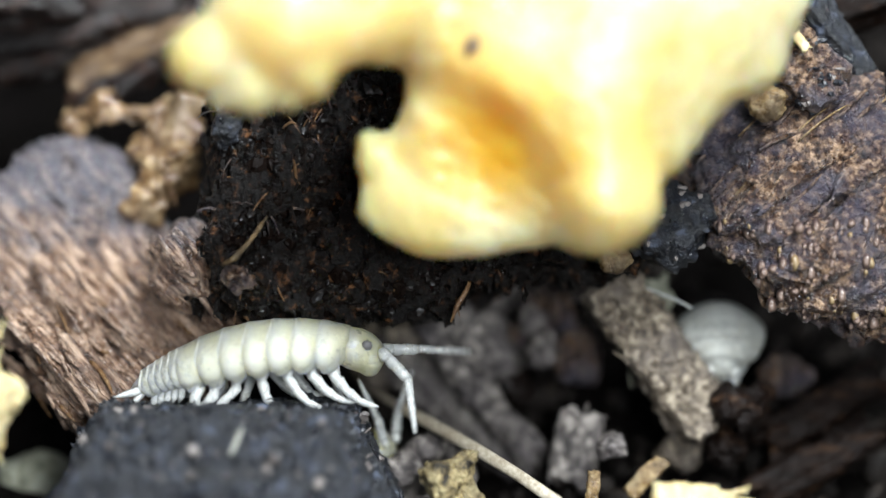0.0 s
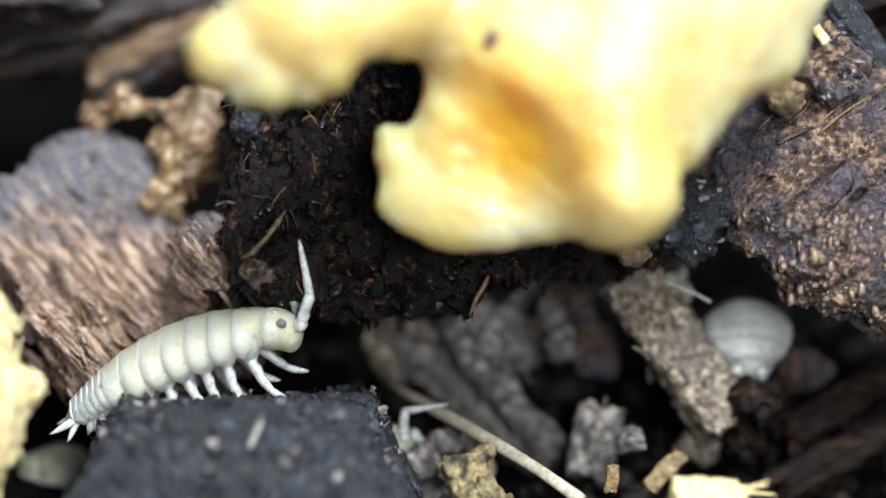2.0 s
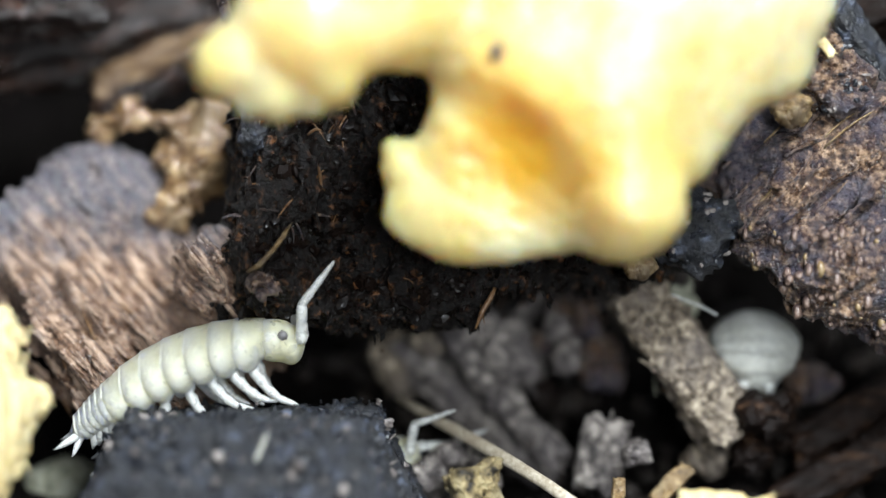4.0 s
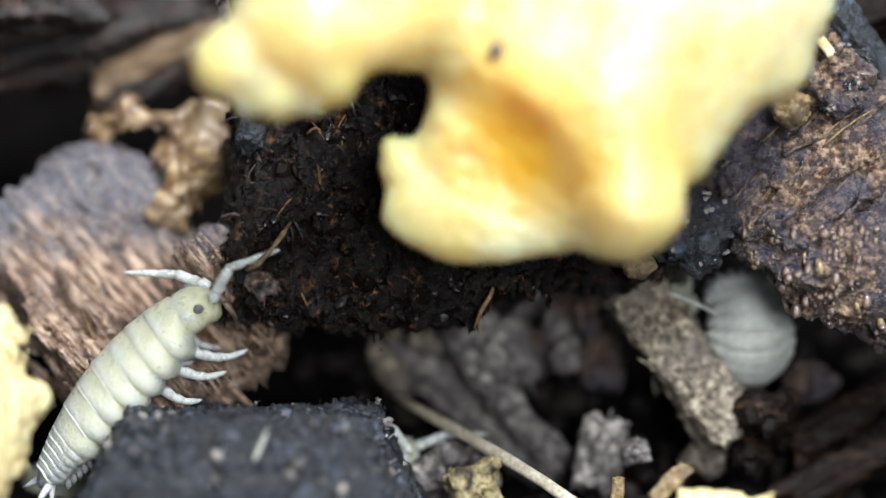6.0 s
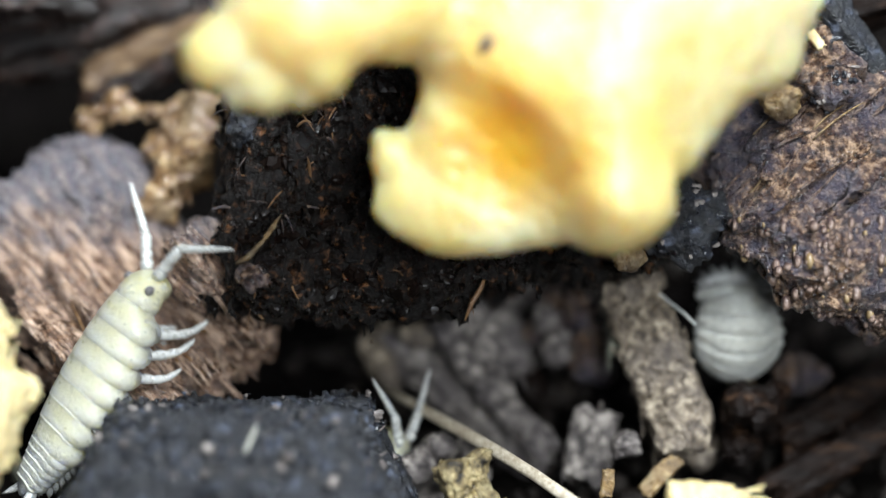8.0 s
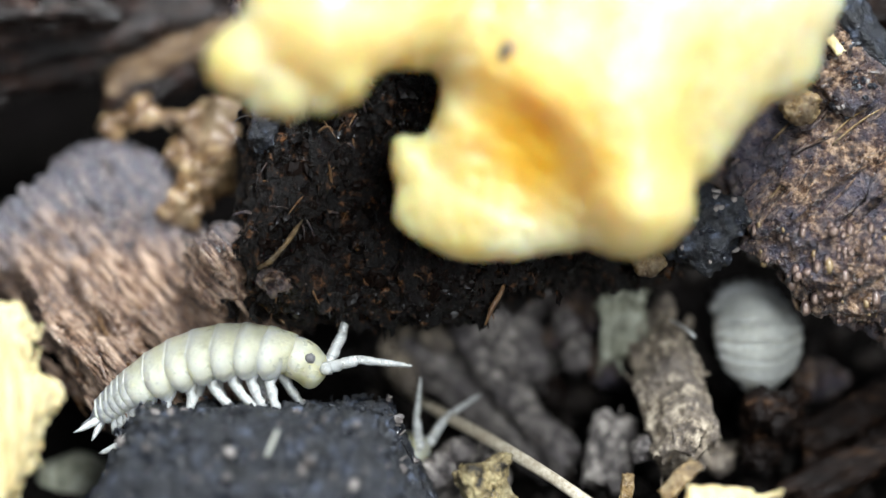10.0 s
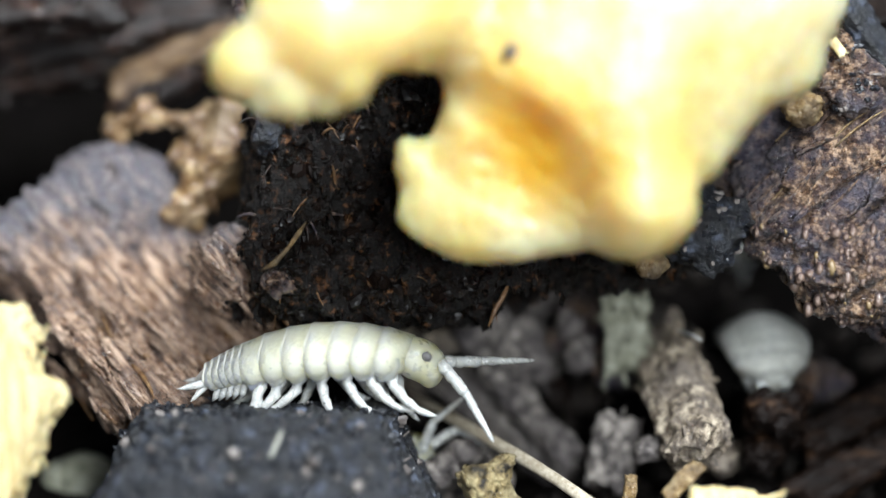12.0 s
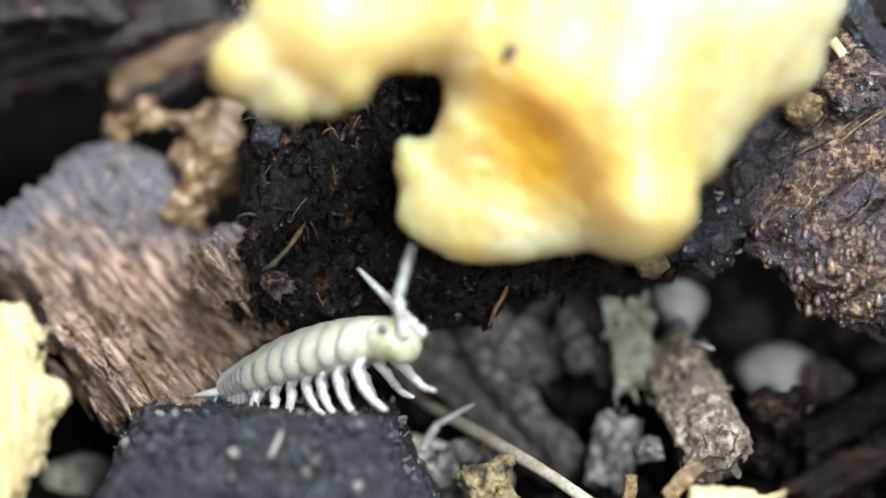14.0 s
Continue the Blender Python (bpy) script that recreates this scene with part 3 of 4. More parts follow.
def flake(name, material, c, half, along, normal, label, category, seed, step=5, fibre=0.25, rough=9, group="", base=0.7, frays=0):
    """A torn flake or strip of wood of half sizes half round c, its fibres along."""
    c, half = np.asarray(c, float), np.asarray(half, float)
    m = axes(along, normal)
    reach = np.abs(m.T @ np.diag(half)).sum(axis=1) + 24

    def field(p):
        d = box(p, c, half, m, min(half) * 0.35)
        q = (p - c) @ m.T
        ends = np.abs(q[:, 0]) - half[0] * 0.86 - half[0] * 0.14 * fbm(q * np.array((0.02, 1, 1)), min(half[1] * 0.5, 30), 2, seed + 3)
        return np.maximum(d, ends * 0.8)

    def relief(p):
        q = ((p - c) @ m.T) * np.array((fibre, 1, 1))
        return rough * (fbm(q, half[1] * 0.7, 3, seed) + 0.5 * np.abs(fbm(p, 16, 2, seed + 5)))
    ob = lump(name, material, field, c - reach, c + reach, step, relief, (c[0], c[1], c[2] - reach[2] * base), label, category, rough * 2.2, group)
    for n, (q, w) in enumerate(perches(ob, frays, c - reach, c + reach, seed, 0.1) if frays else ()):
        way = Vector(m[0]) * (1 if (q - Vector(c)).dot(Vector(m[0])) > 0 else -1)
        strand("fibre", q, (way + w * 0.2).normalized(), half[1] * (0.5 + (n * 31) % 10 / 14), 2.0 + n % 3, material, ob, seed + n, 0.1)
    return ob


def build_litter():
    # upper left: bark strips and the curled leaf scrap
    flake("bark_strip", M_REDBARK, (-764, 600, 459), (300, 75, 60), (0.95, 0.1, 0.25), (0, -0.8, 0.6), "dark reddish brown bark strip", "bark", 61, 8, 0.2, 16, frays=12)
    flake("bark_strip", M_TANBARK, (-589, 560, 400), (170, 34, 26), (0.9, 0, 0.42), (0, -0.8, 0.6), "tan bark strip leaning on darker bark", "bark", 62, 6, 0.2, 9, frays=12)
    flake("bark_strip", M_REDBARK, (-633, 540, 327), (110, 24, 22), (0.85, 0, 0.5), (0, -0.8, 0.6), "narrow brown bark strip", "bark", 63, 6, 0.2, 8, frays=12)
    flake("bark_strip", M_REDBARK, (-828, 420, 487), (150, 40, 40), (0.98, 0.1, 0.1), (0, -0.8, 0.6), "reddish brown bark strip", "bark", 64, 6, 0.2, 10, frays=12)

    def curl(p):
        d = cap(p, (-696, 420, 247), (-607, 400, 268), 26, 28)
        d = blend(d, cap(p, (-607, 400, 268), (-516, 400, 246), 28, 30), 20)
        d = blend(d, cap(p, (-464, 390, 245), (-476, 360, 158), 50, 46), 24)
        d = blend(d, cap(p, (-486, 350, 147), (-540, 340, 85), 48, 40), 24)
        d = blend(d, ell(p, (-536, 380, 202), (40, 30, 34)), 20)
        return carve(d, ell(p, (-495, 300, 95), (22, 40, 18)), 10)
    scrap = lump("curled_scrap", M_CURL, curl, (-760, 260, 20), (-390, 500, 320), 5.5, lambda p: 26 * fbm(p, 58, 3, 66) + 8 * np.abs(fbm(p, 18, 2, 69)) - 4, (-540, 340, 46),
         "curled golden brown leaf scrap on bark", "leaf scrap", 30)
    for n, (q, w) in enumerate(perches(scrap, 12, (-677, 250, 55), (-410, 460, 290), 67)):
        strand("fibre", q, (w * 0.4 + Vector((0.5, -0.2, 0.6 - n % 3 * 0.6))).normalized(), 18 + n * 7 % 20, 2.4, (M_CURL, M_ROOT)[n % 2], scrap, 500 + n, 0.3)
    pebble("wet_crumb", M_COAL, (-341, 60, 220), (30, 30, 46), "glossy black wet crumb on peat", "crumb", 71, 0.35, 4)
    wet = pebble("wet_crumb", M_COAL, (465, 90, 32), (62, 60, 74), "glossy black wet soil crumb", "crumb", 72, 0.4, 5)
    for n, (q, w) in enumerate(perches(wet, 26, (358, -60, -58), (584, 260, 132), 68)):
        grain = new("grain", GRAINS[n % 3])
        grain.parent = wet
        grain.location = (q - w * 2) * U - wet.location
        grain.scale = (4 + n % 5 * 1.6, 4 + n % 4 * 1.5, 4 + n % 3 * 2)
    pebble("root_tuft", M_DARKBARK, (-322, 0, -60), (30, 18, 13), "ragged brown root tuft on peat", "root tuft", 74, 0.7, 3, ((0.8, 0, -0.5), (0, -1, 0)), 14)
    pebble("pale_crumb", M_CRUMB, (353, 60, -28), (30, 26, 22), "small tan crumb under the fungus", "crumb", 73, 0.3, 4)
    # upper right chips
    granular = flake("granular_chip", M_DARKBARK, (692, 60, 317), (80, 55, 40), (0.8, 0.1, -0.6), (-0.2, -0.9, 0.4), "bluish grey granular chip", "chip", 75, 4, 0.9, 9)
    for n, (q, w) in enumerate(perches(granular, 44, (560, -80, 200), (820, 200, 430), 69, -0.1)):
        grain = new("grain", GRAINS[n % 8])
        grain.parent = granular
        grain.location = (q - w) * U - granular.location
        grain.scale = (3 + n % 5 * 1.6, 3 + n % 4 * 1.5, 3 + n % 3 * 2)
    pebble("pale_crumb", M_CRUMB, (620, 20, 253), (36, 30, 32), "tan knobbly crumb beside a grey chip", "crumb", 76, 0.35, 4)
    flake("yellow_sliver", M_PALEWOOD, (678, 0, 359), (20, 8, 6), (0.6, 0, -0.8), (0, -1, 0.2), "small yellow wood sliver", "sliver", 77, 3, 0.3, 2)
    flake("leaf_strip", M_COAL, (782, 120, 371), (120, 36, 16), (0.55, 0.1, -0.8), (0.5, -0.7, 0.4), "shiny black decayed leaf strip", "leaf strip", 78, 5, 0.2, 5)
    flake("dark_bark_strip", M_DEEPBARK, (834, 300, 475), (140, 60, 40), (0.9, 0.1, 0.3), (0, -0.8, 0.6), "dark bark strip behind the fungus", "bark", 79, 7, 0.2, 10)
    v, f = tube([(-412, 120, 490), (-403, 115, 448), (-390, 110, 411), (-396, 110, 395)], [10, 12, 11, 4])
    tagged(shape("dark_stalk", v, f, M_DARKBARK, (-403, 115, 438)), "thin dark reddish stalk beside the fungus", "stalk")
    # floor litter
    for c, r, mt, sd in (((228, 400, -152), (24, 22, 26), M_GREYCHIP, 141), ((248, 390, -212), (26, 22, 34), M_GREYCHIP, 142), ((298, 420, -136), (30, 26, 40), M_DARKBARK, 143),
                         ((305, 400, -226), (26, 24, 46), M_DARKBARK, 144), ((6, 230, -387), (34, 30, 26), M_GREYCHIP, 145), ((-42, 200, -432), (42, 34, 30), M_GREYCHIP, 146),
                         ((363, 190, -377), (30, 26, 24), M_GREYCHIP, 147), ((516, 330, -416), (50, 38, 32), M_CHIP, 148), ((111, 400, -285), (24, 18, 16), M_CRUMB, 149),
                         ((207, 420, -296), (24, 24, 30), M_DEEPBARK, 150), ((595, 260, -391), (40, 36, 30), M_DEEPBARK, 151), ((-28, 430, -182), (44, 30, 26), M_CHIP, 152)):
        pebble("litter_crumb", mt, c, r, "knobbly litter crumb on dark soil", "crumb", sd, 0.42, 4.5, group="litter crumbs")
    flake("flat_chip", M_GREYCHIP, (95, 380, -208), (92, 56, 18), (0.55, -0.1, -0.8), (-0.2, -0.85, 0.5), "broad grey brown chip over litter", "chip", 153, 4.5, 0.35, 15, frays=6)
    flake("flat_chip", M_GREYCHIP, (170, 360, -353), (95, 30, 18), (0.68, -0.1, -0.72), (0.1, -0.85, 0.5), "narrow grey brown chip over litter", "chip", 154, 5, 0.3, 9, frays=6)
    flake("long_chip", M_GREYCHIP, (77, 480, -325), (230, 46, 24), (0.72, -0.2, -0.62), (0.1, -0.7, 0.7), "long grey brown wood chip", "chip", 81, 5, 0.2, 14, frays=10)
    flake("flat_chip", M_GREYCHIP, (125, 520, -199), (90, 60, 26), (0.6, 0.1, -0.75), (0.1, -0.8, 0.6), "flat grey wood chip", "chip", 82, 5, 0.3, 15, frays=6)
    flake("flat_chip", M_GREYCHIP, (147, 620, -108), (110, 44, 26), (0.8, 0.1, 0.55), (0.1, -0.8, 0.6), "flat grey wood chip", "chip", 83, 6, 0.3, 10, frays=6)
    pebble("reddish_crumb", M_DARKBARK, (266, 520, -140), (50, 44, 62), "reddish brown bark crumb", "crumb", 84, 0.4, 6)
    pebble("reddish_crumb", M_DARKBARK, (335, 500, -233), (36, 34, 56), "reddish brown bark crumb", "crumb", 85, 0.4, 6)
    pebble("reddish_crumb", M_DARKBARK, (216, 470, -185), (26, 24, 34), "reddish brown bark crumb", "crumb", 86, 0.4, 5)
    flake("upright_chip", M_GREYCHIP, (308, 300, -400), (80, 44, 30), (0.2, 0.2, 0.95), (0, -0.95, 0.3), "upright grey brown chip", "chip", 87, 4, 0.7, 9, frays=5)
    flake("flat_chip", M_CHIP, (-99, 520, -234), (60, 40, 24), (0.5, 0.1, -0.8), (0.1, -0.8, 0.6), "small greenish grey chip", "chip", 88, 6, 0.4, 9, frays=6)
    flake("flat_chip", M_GREYCHIP, (17, 260, -445), (90, 46, 30), (0.8, -0.1, 0.3), (0.1, -0.6, 0.8), "grey chip under a straw", "chip", 89, 5, 0.4, 10, frays=6)
    v, f = tube([(-93, 330, -288), (-21, 270, -321), (49, 190, -352), (125, 100, -387), (183, 40, -417), (253, -40, -458)], [6, 11, 12, 12, 11, 11], 10, 0.6)
    tagged(shape("straw_stem", v, f, M_TWIG, (49, 190, -352)), "pale dry straw stem lying across the litter", "straw")
    flake("torn_crumb", M_MOTTLED, (68, 10, -436), (56, 40, 24), (0.35, 0, -0.9), (0.25, -0.9, 0.35), "yellowish crumb with black flecks", "crumb", 90, 3.6, 0.6, 12, frays=5)
    flake("pale_wood_chunk", M_PALEWOOD, (458, -150, -478), (66, 60, 52), (0.98, 0.1, 0), (0, -0.7, 0.7), "pale yellow wood chunk", "wood", 91, 5, 0.5, 8, frays=16)
    flake("pale_sliver", M_CRUMB, (396, -60, -404), (48, 15, 9), (0.7, 0.1, 0.7), (0, -0.9, 0.4), "tan frayed wood sliver", "sliver", 92, 3, 0.3, 3)
    flake("pale_sliver", M_CRUMB, (314, 40, -433), (28, 10, 9), (0.1, 0.1, 1), (0, -1, 0.1), "stub of pale wood sliver", "sliver", 93, 3, 0.3, 3)
    pebble("grey_pebble", M_PALECHIP, (-773, 420, -475), (70, 56, 60), "pale grey green pebble on soil", "pebble", 94, 0.15, 5)
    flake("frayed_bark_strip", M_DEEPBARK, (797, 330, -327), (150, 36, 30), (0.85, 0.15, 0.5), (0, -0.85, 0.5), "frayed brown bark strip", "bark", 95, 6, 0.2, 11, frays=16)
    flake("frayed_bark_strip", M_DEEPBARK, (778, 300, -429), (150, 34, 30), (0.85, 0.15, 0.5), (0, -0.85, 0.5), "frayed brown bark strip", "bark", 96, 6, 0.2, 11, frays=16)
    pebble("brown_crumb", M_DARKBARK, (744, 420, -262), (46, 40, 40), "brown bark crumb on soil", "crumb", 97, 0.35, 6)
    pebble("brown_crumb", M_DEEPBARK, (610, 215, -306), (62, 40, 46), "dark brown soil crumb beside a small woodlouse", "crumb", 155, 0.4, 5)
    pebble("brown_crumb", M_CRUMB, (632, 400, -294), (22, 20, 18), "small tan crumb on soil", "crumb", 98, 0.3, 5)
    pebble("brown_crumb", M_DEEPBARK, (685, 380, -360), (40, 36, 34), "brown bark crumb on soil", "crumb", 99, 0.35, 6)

    def torn(p):
        d = box(p, (-710, -205, -334), (85, 40, 245), None, 8)
        top = p[:, 2] - (-95 - 1.2 * np.maximum(p[:, 0] + 722, 0) + 30 * fbm(p * np.array((1, 0.6, 0.03)), 12, 2, 101))
        edge = np.interp(p[:, 2], (-420, -340, -262, -242, -216, -206, -110), (-734, -702, -664, -658, -680, -704, -712))
        right = p[:, 0] - edge - 8 * fbm(p, 26, 2, 102) - 9 * fbm(p * np.array((0.4, 1, 1)), 10, 2, 104)
        return np.maximum(np.maximum(d, np.where(p[:, 2] > -190, top * 0.5, -50)), right * 0.8)
    splint = lump("torn_wood", M_PALEWOOD, torn, (-800, -280, -560), (-620, -130, 20), 3.6, lambda p: 3.5 * fbm(p * np.array((1, 1, 0.1)), 12, 2, 103),
         (-723, -210, -510), "pale yellow torn wood splinter standing upright", "wood", 12)
    for n, (q, w) in enumerate(perches(splint, 22, (-713, -330, -391), (-651, -100, -57), 105, 0.1)):
        strand("fibre", q, (w * 0.25 + Vector((0.12, -0.05, 1 if n % 3 else -1))).normalized(), 16 + n * 11 % 26, 1.8 + n % 3 * 0.5, M_PALEWOOD, splint, 600 + n, 0.0)



build_litter()


# ---- loose crumbs over the bank ----
def build_crumbs():
    rng = np.random.default_rng(7)
    tpl = bmesh.new()
    bmesh.ops.create_icosphere(tpl, subdivisions=2, radius=1)
    tv = np.array([v.co[:] for v in tpl.verts])
    tf = np.array([[v.index for v in f.verts] for f in tpl.faces])
    tpl.free()
    verts, faces = [], []
    for n in range(1000):
        x, y = rng.uniform(-330, 1250), rng.uniform(60, 1500)
        r = rng.uniform(8, 30) * (1 + 1.2 * (rng.random() < 0.12))
        q = tv * rng.uniform(0.45, 1.3, 3)
        q = q * (1 + 0.38 * fbm(tv * 1.6 + n * 7.3, 1.0, 2, 3))[:, None]
        a, b = rng.uniform(0, 6.28, 2)
        rot = np.array(Euler((a, b, a - b)).to_matrix())
        z = ground_height(np.array([x]), np.array([y]))[0]
        verts.append(q @ rot.T * r + (x, y, z + r * 0.35))
        faces.append(tf + n * len(tv))
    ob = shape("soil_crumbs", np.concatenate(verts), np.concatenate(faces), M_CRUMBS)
    return tagged(ob, "loose brown and grey soil crumbs", "crumbs", kind="stuff")


build_crumbs()


# ---- moving chips ----
chip = flake("mottled_chip", M_CHIP, (0, 0, 0), (184, 54, 42), (0.58, 0.0, -0.81), (0.0, -1, 0.1), "mottled tan and grey wood chip", "chip", 110, 4, 0.9, 13, base=0, frays=14)
v_, f_ = tube([(-100, -22, 128), (-72, -28, 132), (-20, -36, 122), (30, -40, 102), (60, -42, 86)], [2.2, 2.4, 2.2, 2.0, 2.4], 6)
part_at(shape("thread", v_, f_, M_LEG, (-60, 0, 128)), chip, "fine white thread")
pale = flake("pale_chip", M_PALECHIP, (0, 0, 0), (98, 42, 14), (0.1, 0.0, -1), (0.2, -1, 0.1), "pale greenish flat chip", "chip", 111, 4, 0.7, 15, base=0, frays=7)


# ---- pale woodlice ----
TERGITE = 42.0
STATION = [(-139 + TERGITE * (i + 0.5)) for i in range(7)]


def arch(hw, top, x, side_sweep=0.0, belly=0.8, lobe=1.0, skirt=0.0):
    """One cross-section of the body at x; skirt lets the side plates hang lower."""
    ring = []
    for j in range(21):
        a = radians(-110 + 220 * j / 20)
        s, c = math.sin(a), math.cos(a)
        low = max(0.0, (abs(a) - radians(62)) / radians(48))
        ring.append((x - side_sweep * abs(s) ** 4, hw * (1 + (lobe - 1) * abs(s) ** 5) * math.copysign(abs(s) ** 0.9, s), top * c - skirt * low))
    for yy in (0.62, 0.3, 0, -0.3, -0.62):
        ring.append((x, hw * belly * yy, -0.80 * top))
    return ring


def plate(name, length, hw_front, hw_back, top_front, top_back, sweep, skirt=0.0):
    """One body ring whose rear rim overlaps the next; its sides hang as rounded lobes."""
    h = length / 2
    rows = [(h + 5, 0.978, 0, 0.86, 0.0), (h * 0.8, 0.990, 1, 0.99, 0.5), (h * 0.3, 0.992, 3, 1.18, 0.95), (-h * 0.3, 1.0, 6, 1.27, 1.0), (-h * 0.8, 1.008, 8, 1.2, 0.85),
            (-h - 3, 1.012, 9, 1.0, 0.4), (-h - 6, 0.975, 9, 0.93, 0.2)]
    rings = []
    for x, k, sw, lobe, hang in rows:
        t = (h - x) / length
        rings.append(arch((hw_front + (hw_back - hw_front) * t) * k, (top_front + (top_back - top_front) * t) * k, x, sweep * sw / 9, 0.8, lobe, skirt * hang))
    v, f = loft(rings[::-1])
    return shape(name, v, f, M_SHELL)


def rim(ring, length, hw, top, sweep):
    """The thin whitish hem along a ring's rear edge."""
    h = length / 2
    rings = [arch(hw * k, top * k, x, sweep * sw, 0.8, lobe) for x, k, sw, lobe in
             ((-h - 0.5, 0.996, 0.90, 1.03), (-h - 2.0, 1.014, 0.93, 1.03), (-h - 4.4, 1.014, 1.0, 0.99), (-h - 5.4, 0.985, 1.0, 0.97))]
    part(shape("hem", *loft(rings[::-1]), M_HEM), ring, "thin whitish hem")


def limb(side, length, lean):
    """A jointed walking leg that hangs from its root."""
    f = 1 if lean > -0.5 else -1
    pts = [(0, 0, 4), (-2, 8 * side, -10), (-3 + lean * 3, 13 * side, -21), (1 + lean * 6, 15 * side, -29), (f * 6 + lean * 9, 15 * side, -44), (f * 10 + lean * 11, 14 * side, -51),
           (f * 18 + lean * 14, 12 * side, -64), (f * 24 + lean * 15, 11 * side, -69), (f * 36 + lean * 18, 9 * side, -77), (f * 43 + lean * 19, 8 * side, -80)]
    rad = [11, 11.5, 8.6, 9.8, 7.4, 8.4, 5.8, 6.4, 4.2, 1.2]
    k = length / 84
    return tube([(x * k, y * k, z * k) for x, y, z in pts], [r * (0.5 + 0.5 * k) for r in rad], 8)


def side_plate(side):
    """A flat rounded lobe that hangs outwards from a ring's side."""
    rings = []
    for z, front, back, thick, out in ((16, 15, 17, 5, 0), (2, 18, 20, 6, 1), (-10, 17, 21, 5.5, 2), (-20, 12, 20, 4.5, 4), (-27, 3, 16, 2.5, 5), (-29, -6, 11, 1, 5)):
        mid, half = (front - back) / 2, (front + back) / 2
        rings.append([(mid + half * math.cos(q), side * out + thick * math.sin(q), z) for q in (2 * math.pi * j / 14 for j in range(14))])
    return loft(rings)


HALF_W = [53, 62, 68, 70, 70, 66, 59, 49]
HALF_T = [39, 45, 49, 51, 51, 49, 45, 38]


def build_woodlouse(label, squat=1.0):
    """The animal: an empty that carries its rings, head, limbs and feelers. Returns it and its parts by kind."""
    root = tagged(new("woodlouse"), label, "woodlouse")
    parts = {"ring": [], "pleon": [], "leg": [], "horn": [], "tail": []}
    for i in range(7):
        a, b = 6 - i, 7 - i
        ob = plate("body_ring", TERGITE * squat, HALF_W[7 - b], HALF_W[7 - a], HALF_T[7 - b], HALF_T[7 - a], 14, 21 if squat == 1.0 else 6)
        parts["ring"].append((part(ob, root), STATION[6 - i] * squat))
        if squat == 1.0:
            rim(ob, TERGITE * squat, HALF_W[7 - a], HALF_T[7 - a], 14)
        for side in (1, -1) if squat == 1.0 else ():
            lobe = part(shape("side_plate", *side_plate(side), M_SHELL), ob)
            lobe.location = Vector((-4, side * 0.5 * (HALF_W[7 - a] + HALF_W[7 - b]) * 0.99, -14)) * U
    for i in range(5):
        w = 49 - 4.6 * i if squat == 1.0 else 66 - 3 * i
        fall = 2.4
        span = 14 if squat == 1.0 else 10
        ob = plate("tail_ring", 14 if squat == 1.0 else 13, w, w - 3.4, 39 - fall * i, 39 - fall * (i + 1), 12, 13 if squat == 1.0 else 0)
        parts["pleon"].append((part(ob, root), (-139 - span * (i + 0.5)) * squat))
        if squat == 1.0:
            rim(ob, 14 * squat, w - 3.4, 39 - fall * (i + 1), 12)
        for side in (1, -1) if squat == 1.0 else ():
            v, f = tube([(4, side * w * 0.62, -8), (-2, side * w * 0.86, -24), (-12, side * w * 0.84, -42 + 2 * i), (-22, side * w * 0.72, -52 + 3 * i)], [6, 8, 6, 1.2], 8, 0.5)
            part(shape("gill_flap", v, f, M_LEG), ob, "whitish translucent flap")
    rings = [arch(w, t, x) for x, w, t in ((-34, 2, 3), (-27, 9, 9), (-14, 20, 16), (0, 29, 23), (8, 33, 26))]
    if squat < 1.0:
        rings = [arch(w, t, x) for x, w, t in ((-24, 2, 2), (-21, 20, 13), (-13, 38, 22), (-4, 50, 28), (4, 54, 30))]
    tip = part(shape("tail_plate", *loft(rings), M_SHELL), root)
    parts["tail"].append((tip, -212 * squat if squat == 1.0 else -182 * squat))
    if squat < 1.0:
        last = parts["pleon"][2][0]
        for k in range(30):
            a = radians(-105 + 210 * k / 29)
            way = Vector((-0.75, 0.62 * math.sin(a), 0.45 * math.cos(a))).normalized()
            v, f = tube([Vector((0, 46 * math.sin(a), 28 * math.cos(a))) + way * d for d in (-4, 10, 26, 38 + 12 * math.sin(k * 2.3))], [4.5, 4.6, 3.2, 0.6], 6)
            part(shape("bristle", v, f, M_LEG), last)
    for side in (1, -1):
        v, f = joined(tube([(6, 0, 0), (-10, 6 * side, 1), (-30, 16 * side, 6), (-38, 22 * side, 8), (-48, 28 * side, 12)], [7, 8, 6, 3.6, 0.6]),
                      tube([(0, 0, -4), (-18, 4 * side, -12), (-30, 9 * side, -18), (-38, 12 * side, -21)], [7, 6, 3.6, 0.6]))
        ob = part(shape("tail_prong", v, f, M_LEG), tip, "whitish tail prong")
        ob.matrix_basis = Matrix.Translation(Vector((-10, 14 * side, -4)) * U)

    def face(p):
        d = ell(p, (4, 0, -5), (34, 43, 32))
        d = blend(d, ell(p, (16, 0, -20), (24, 36, 24)), 14)
        d = blend(d, ell(p, (16, 0, -38), (14, 22, 12)), 10)
        return blend(d, ell(p, (-18, 0, -2), (36, 50, 38)), 14)
    v, f = sculpt(face, (-70, -80, -64), (70, 80, 60), 5, lambda p: 1.2 * fbm(p, 16, 2, 120), 12)
    head = part(shape("head", v, f, M_SHELL), root)
    parts["head"] = (head, 184 if squat == 1.0 else 128 * squat)
    for side in (1, -1):
        bm = bmesh.new()
        for k in range(20):
            a = k * 2.4
            r = 2.0 * math.sqrt(k)
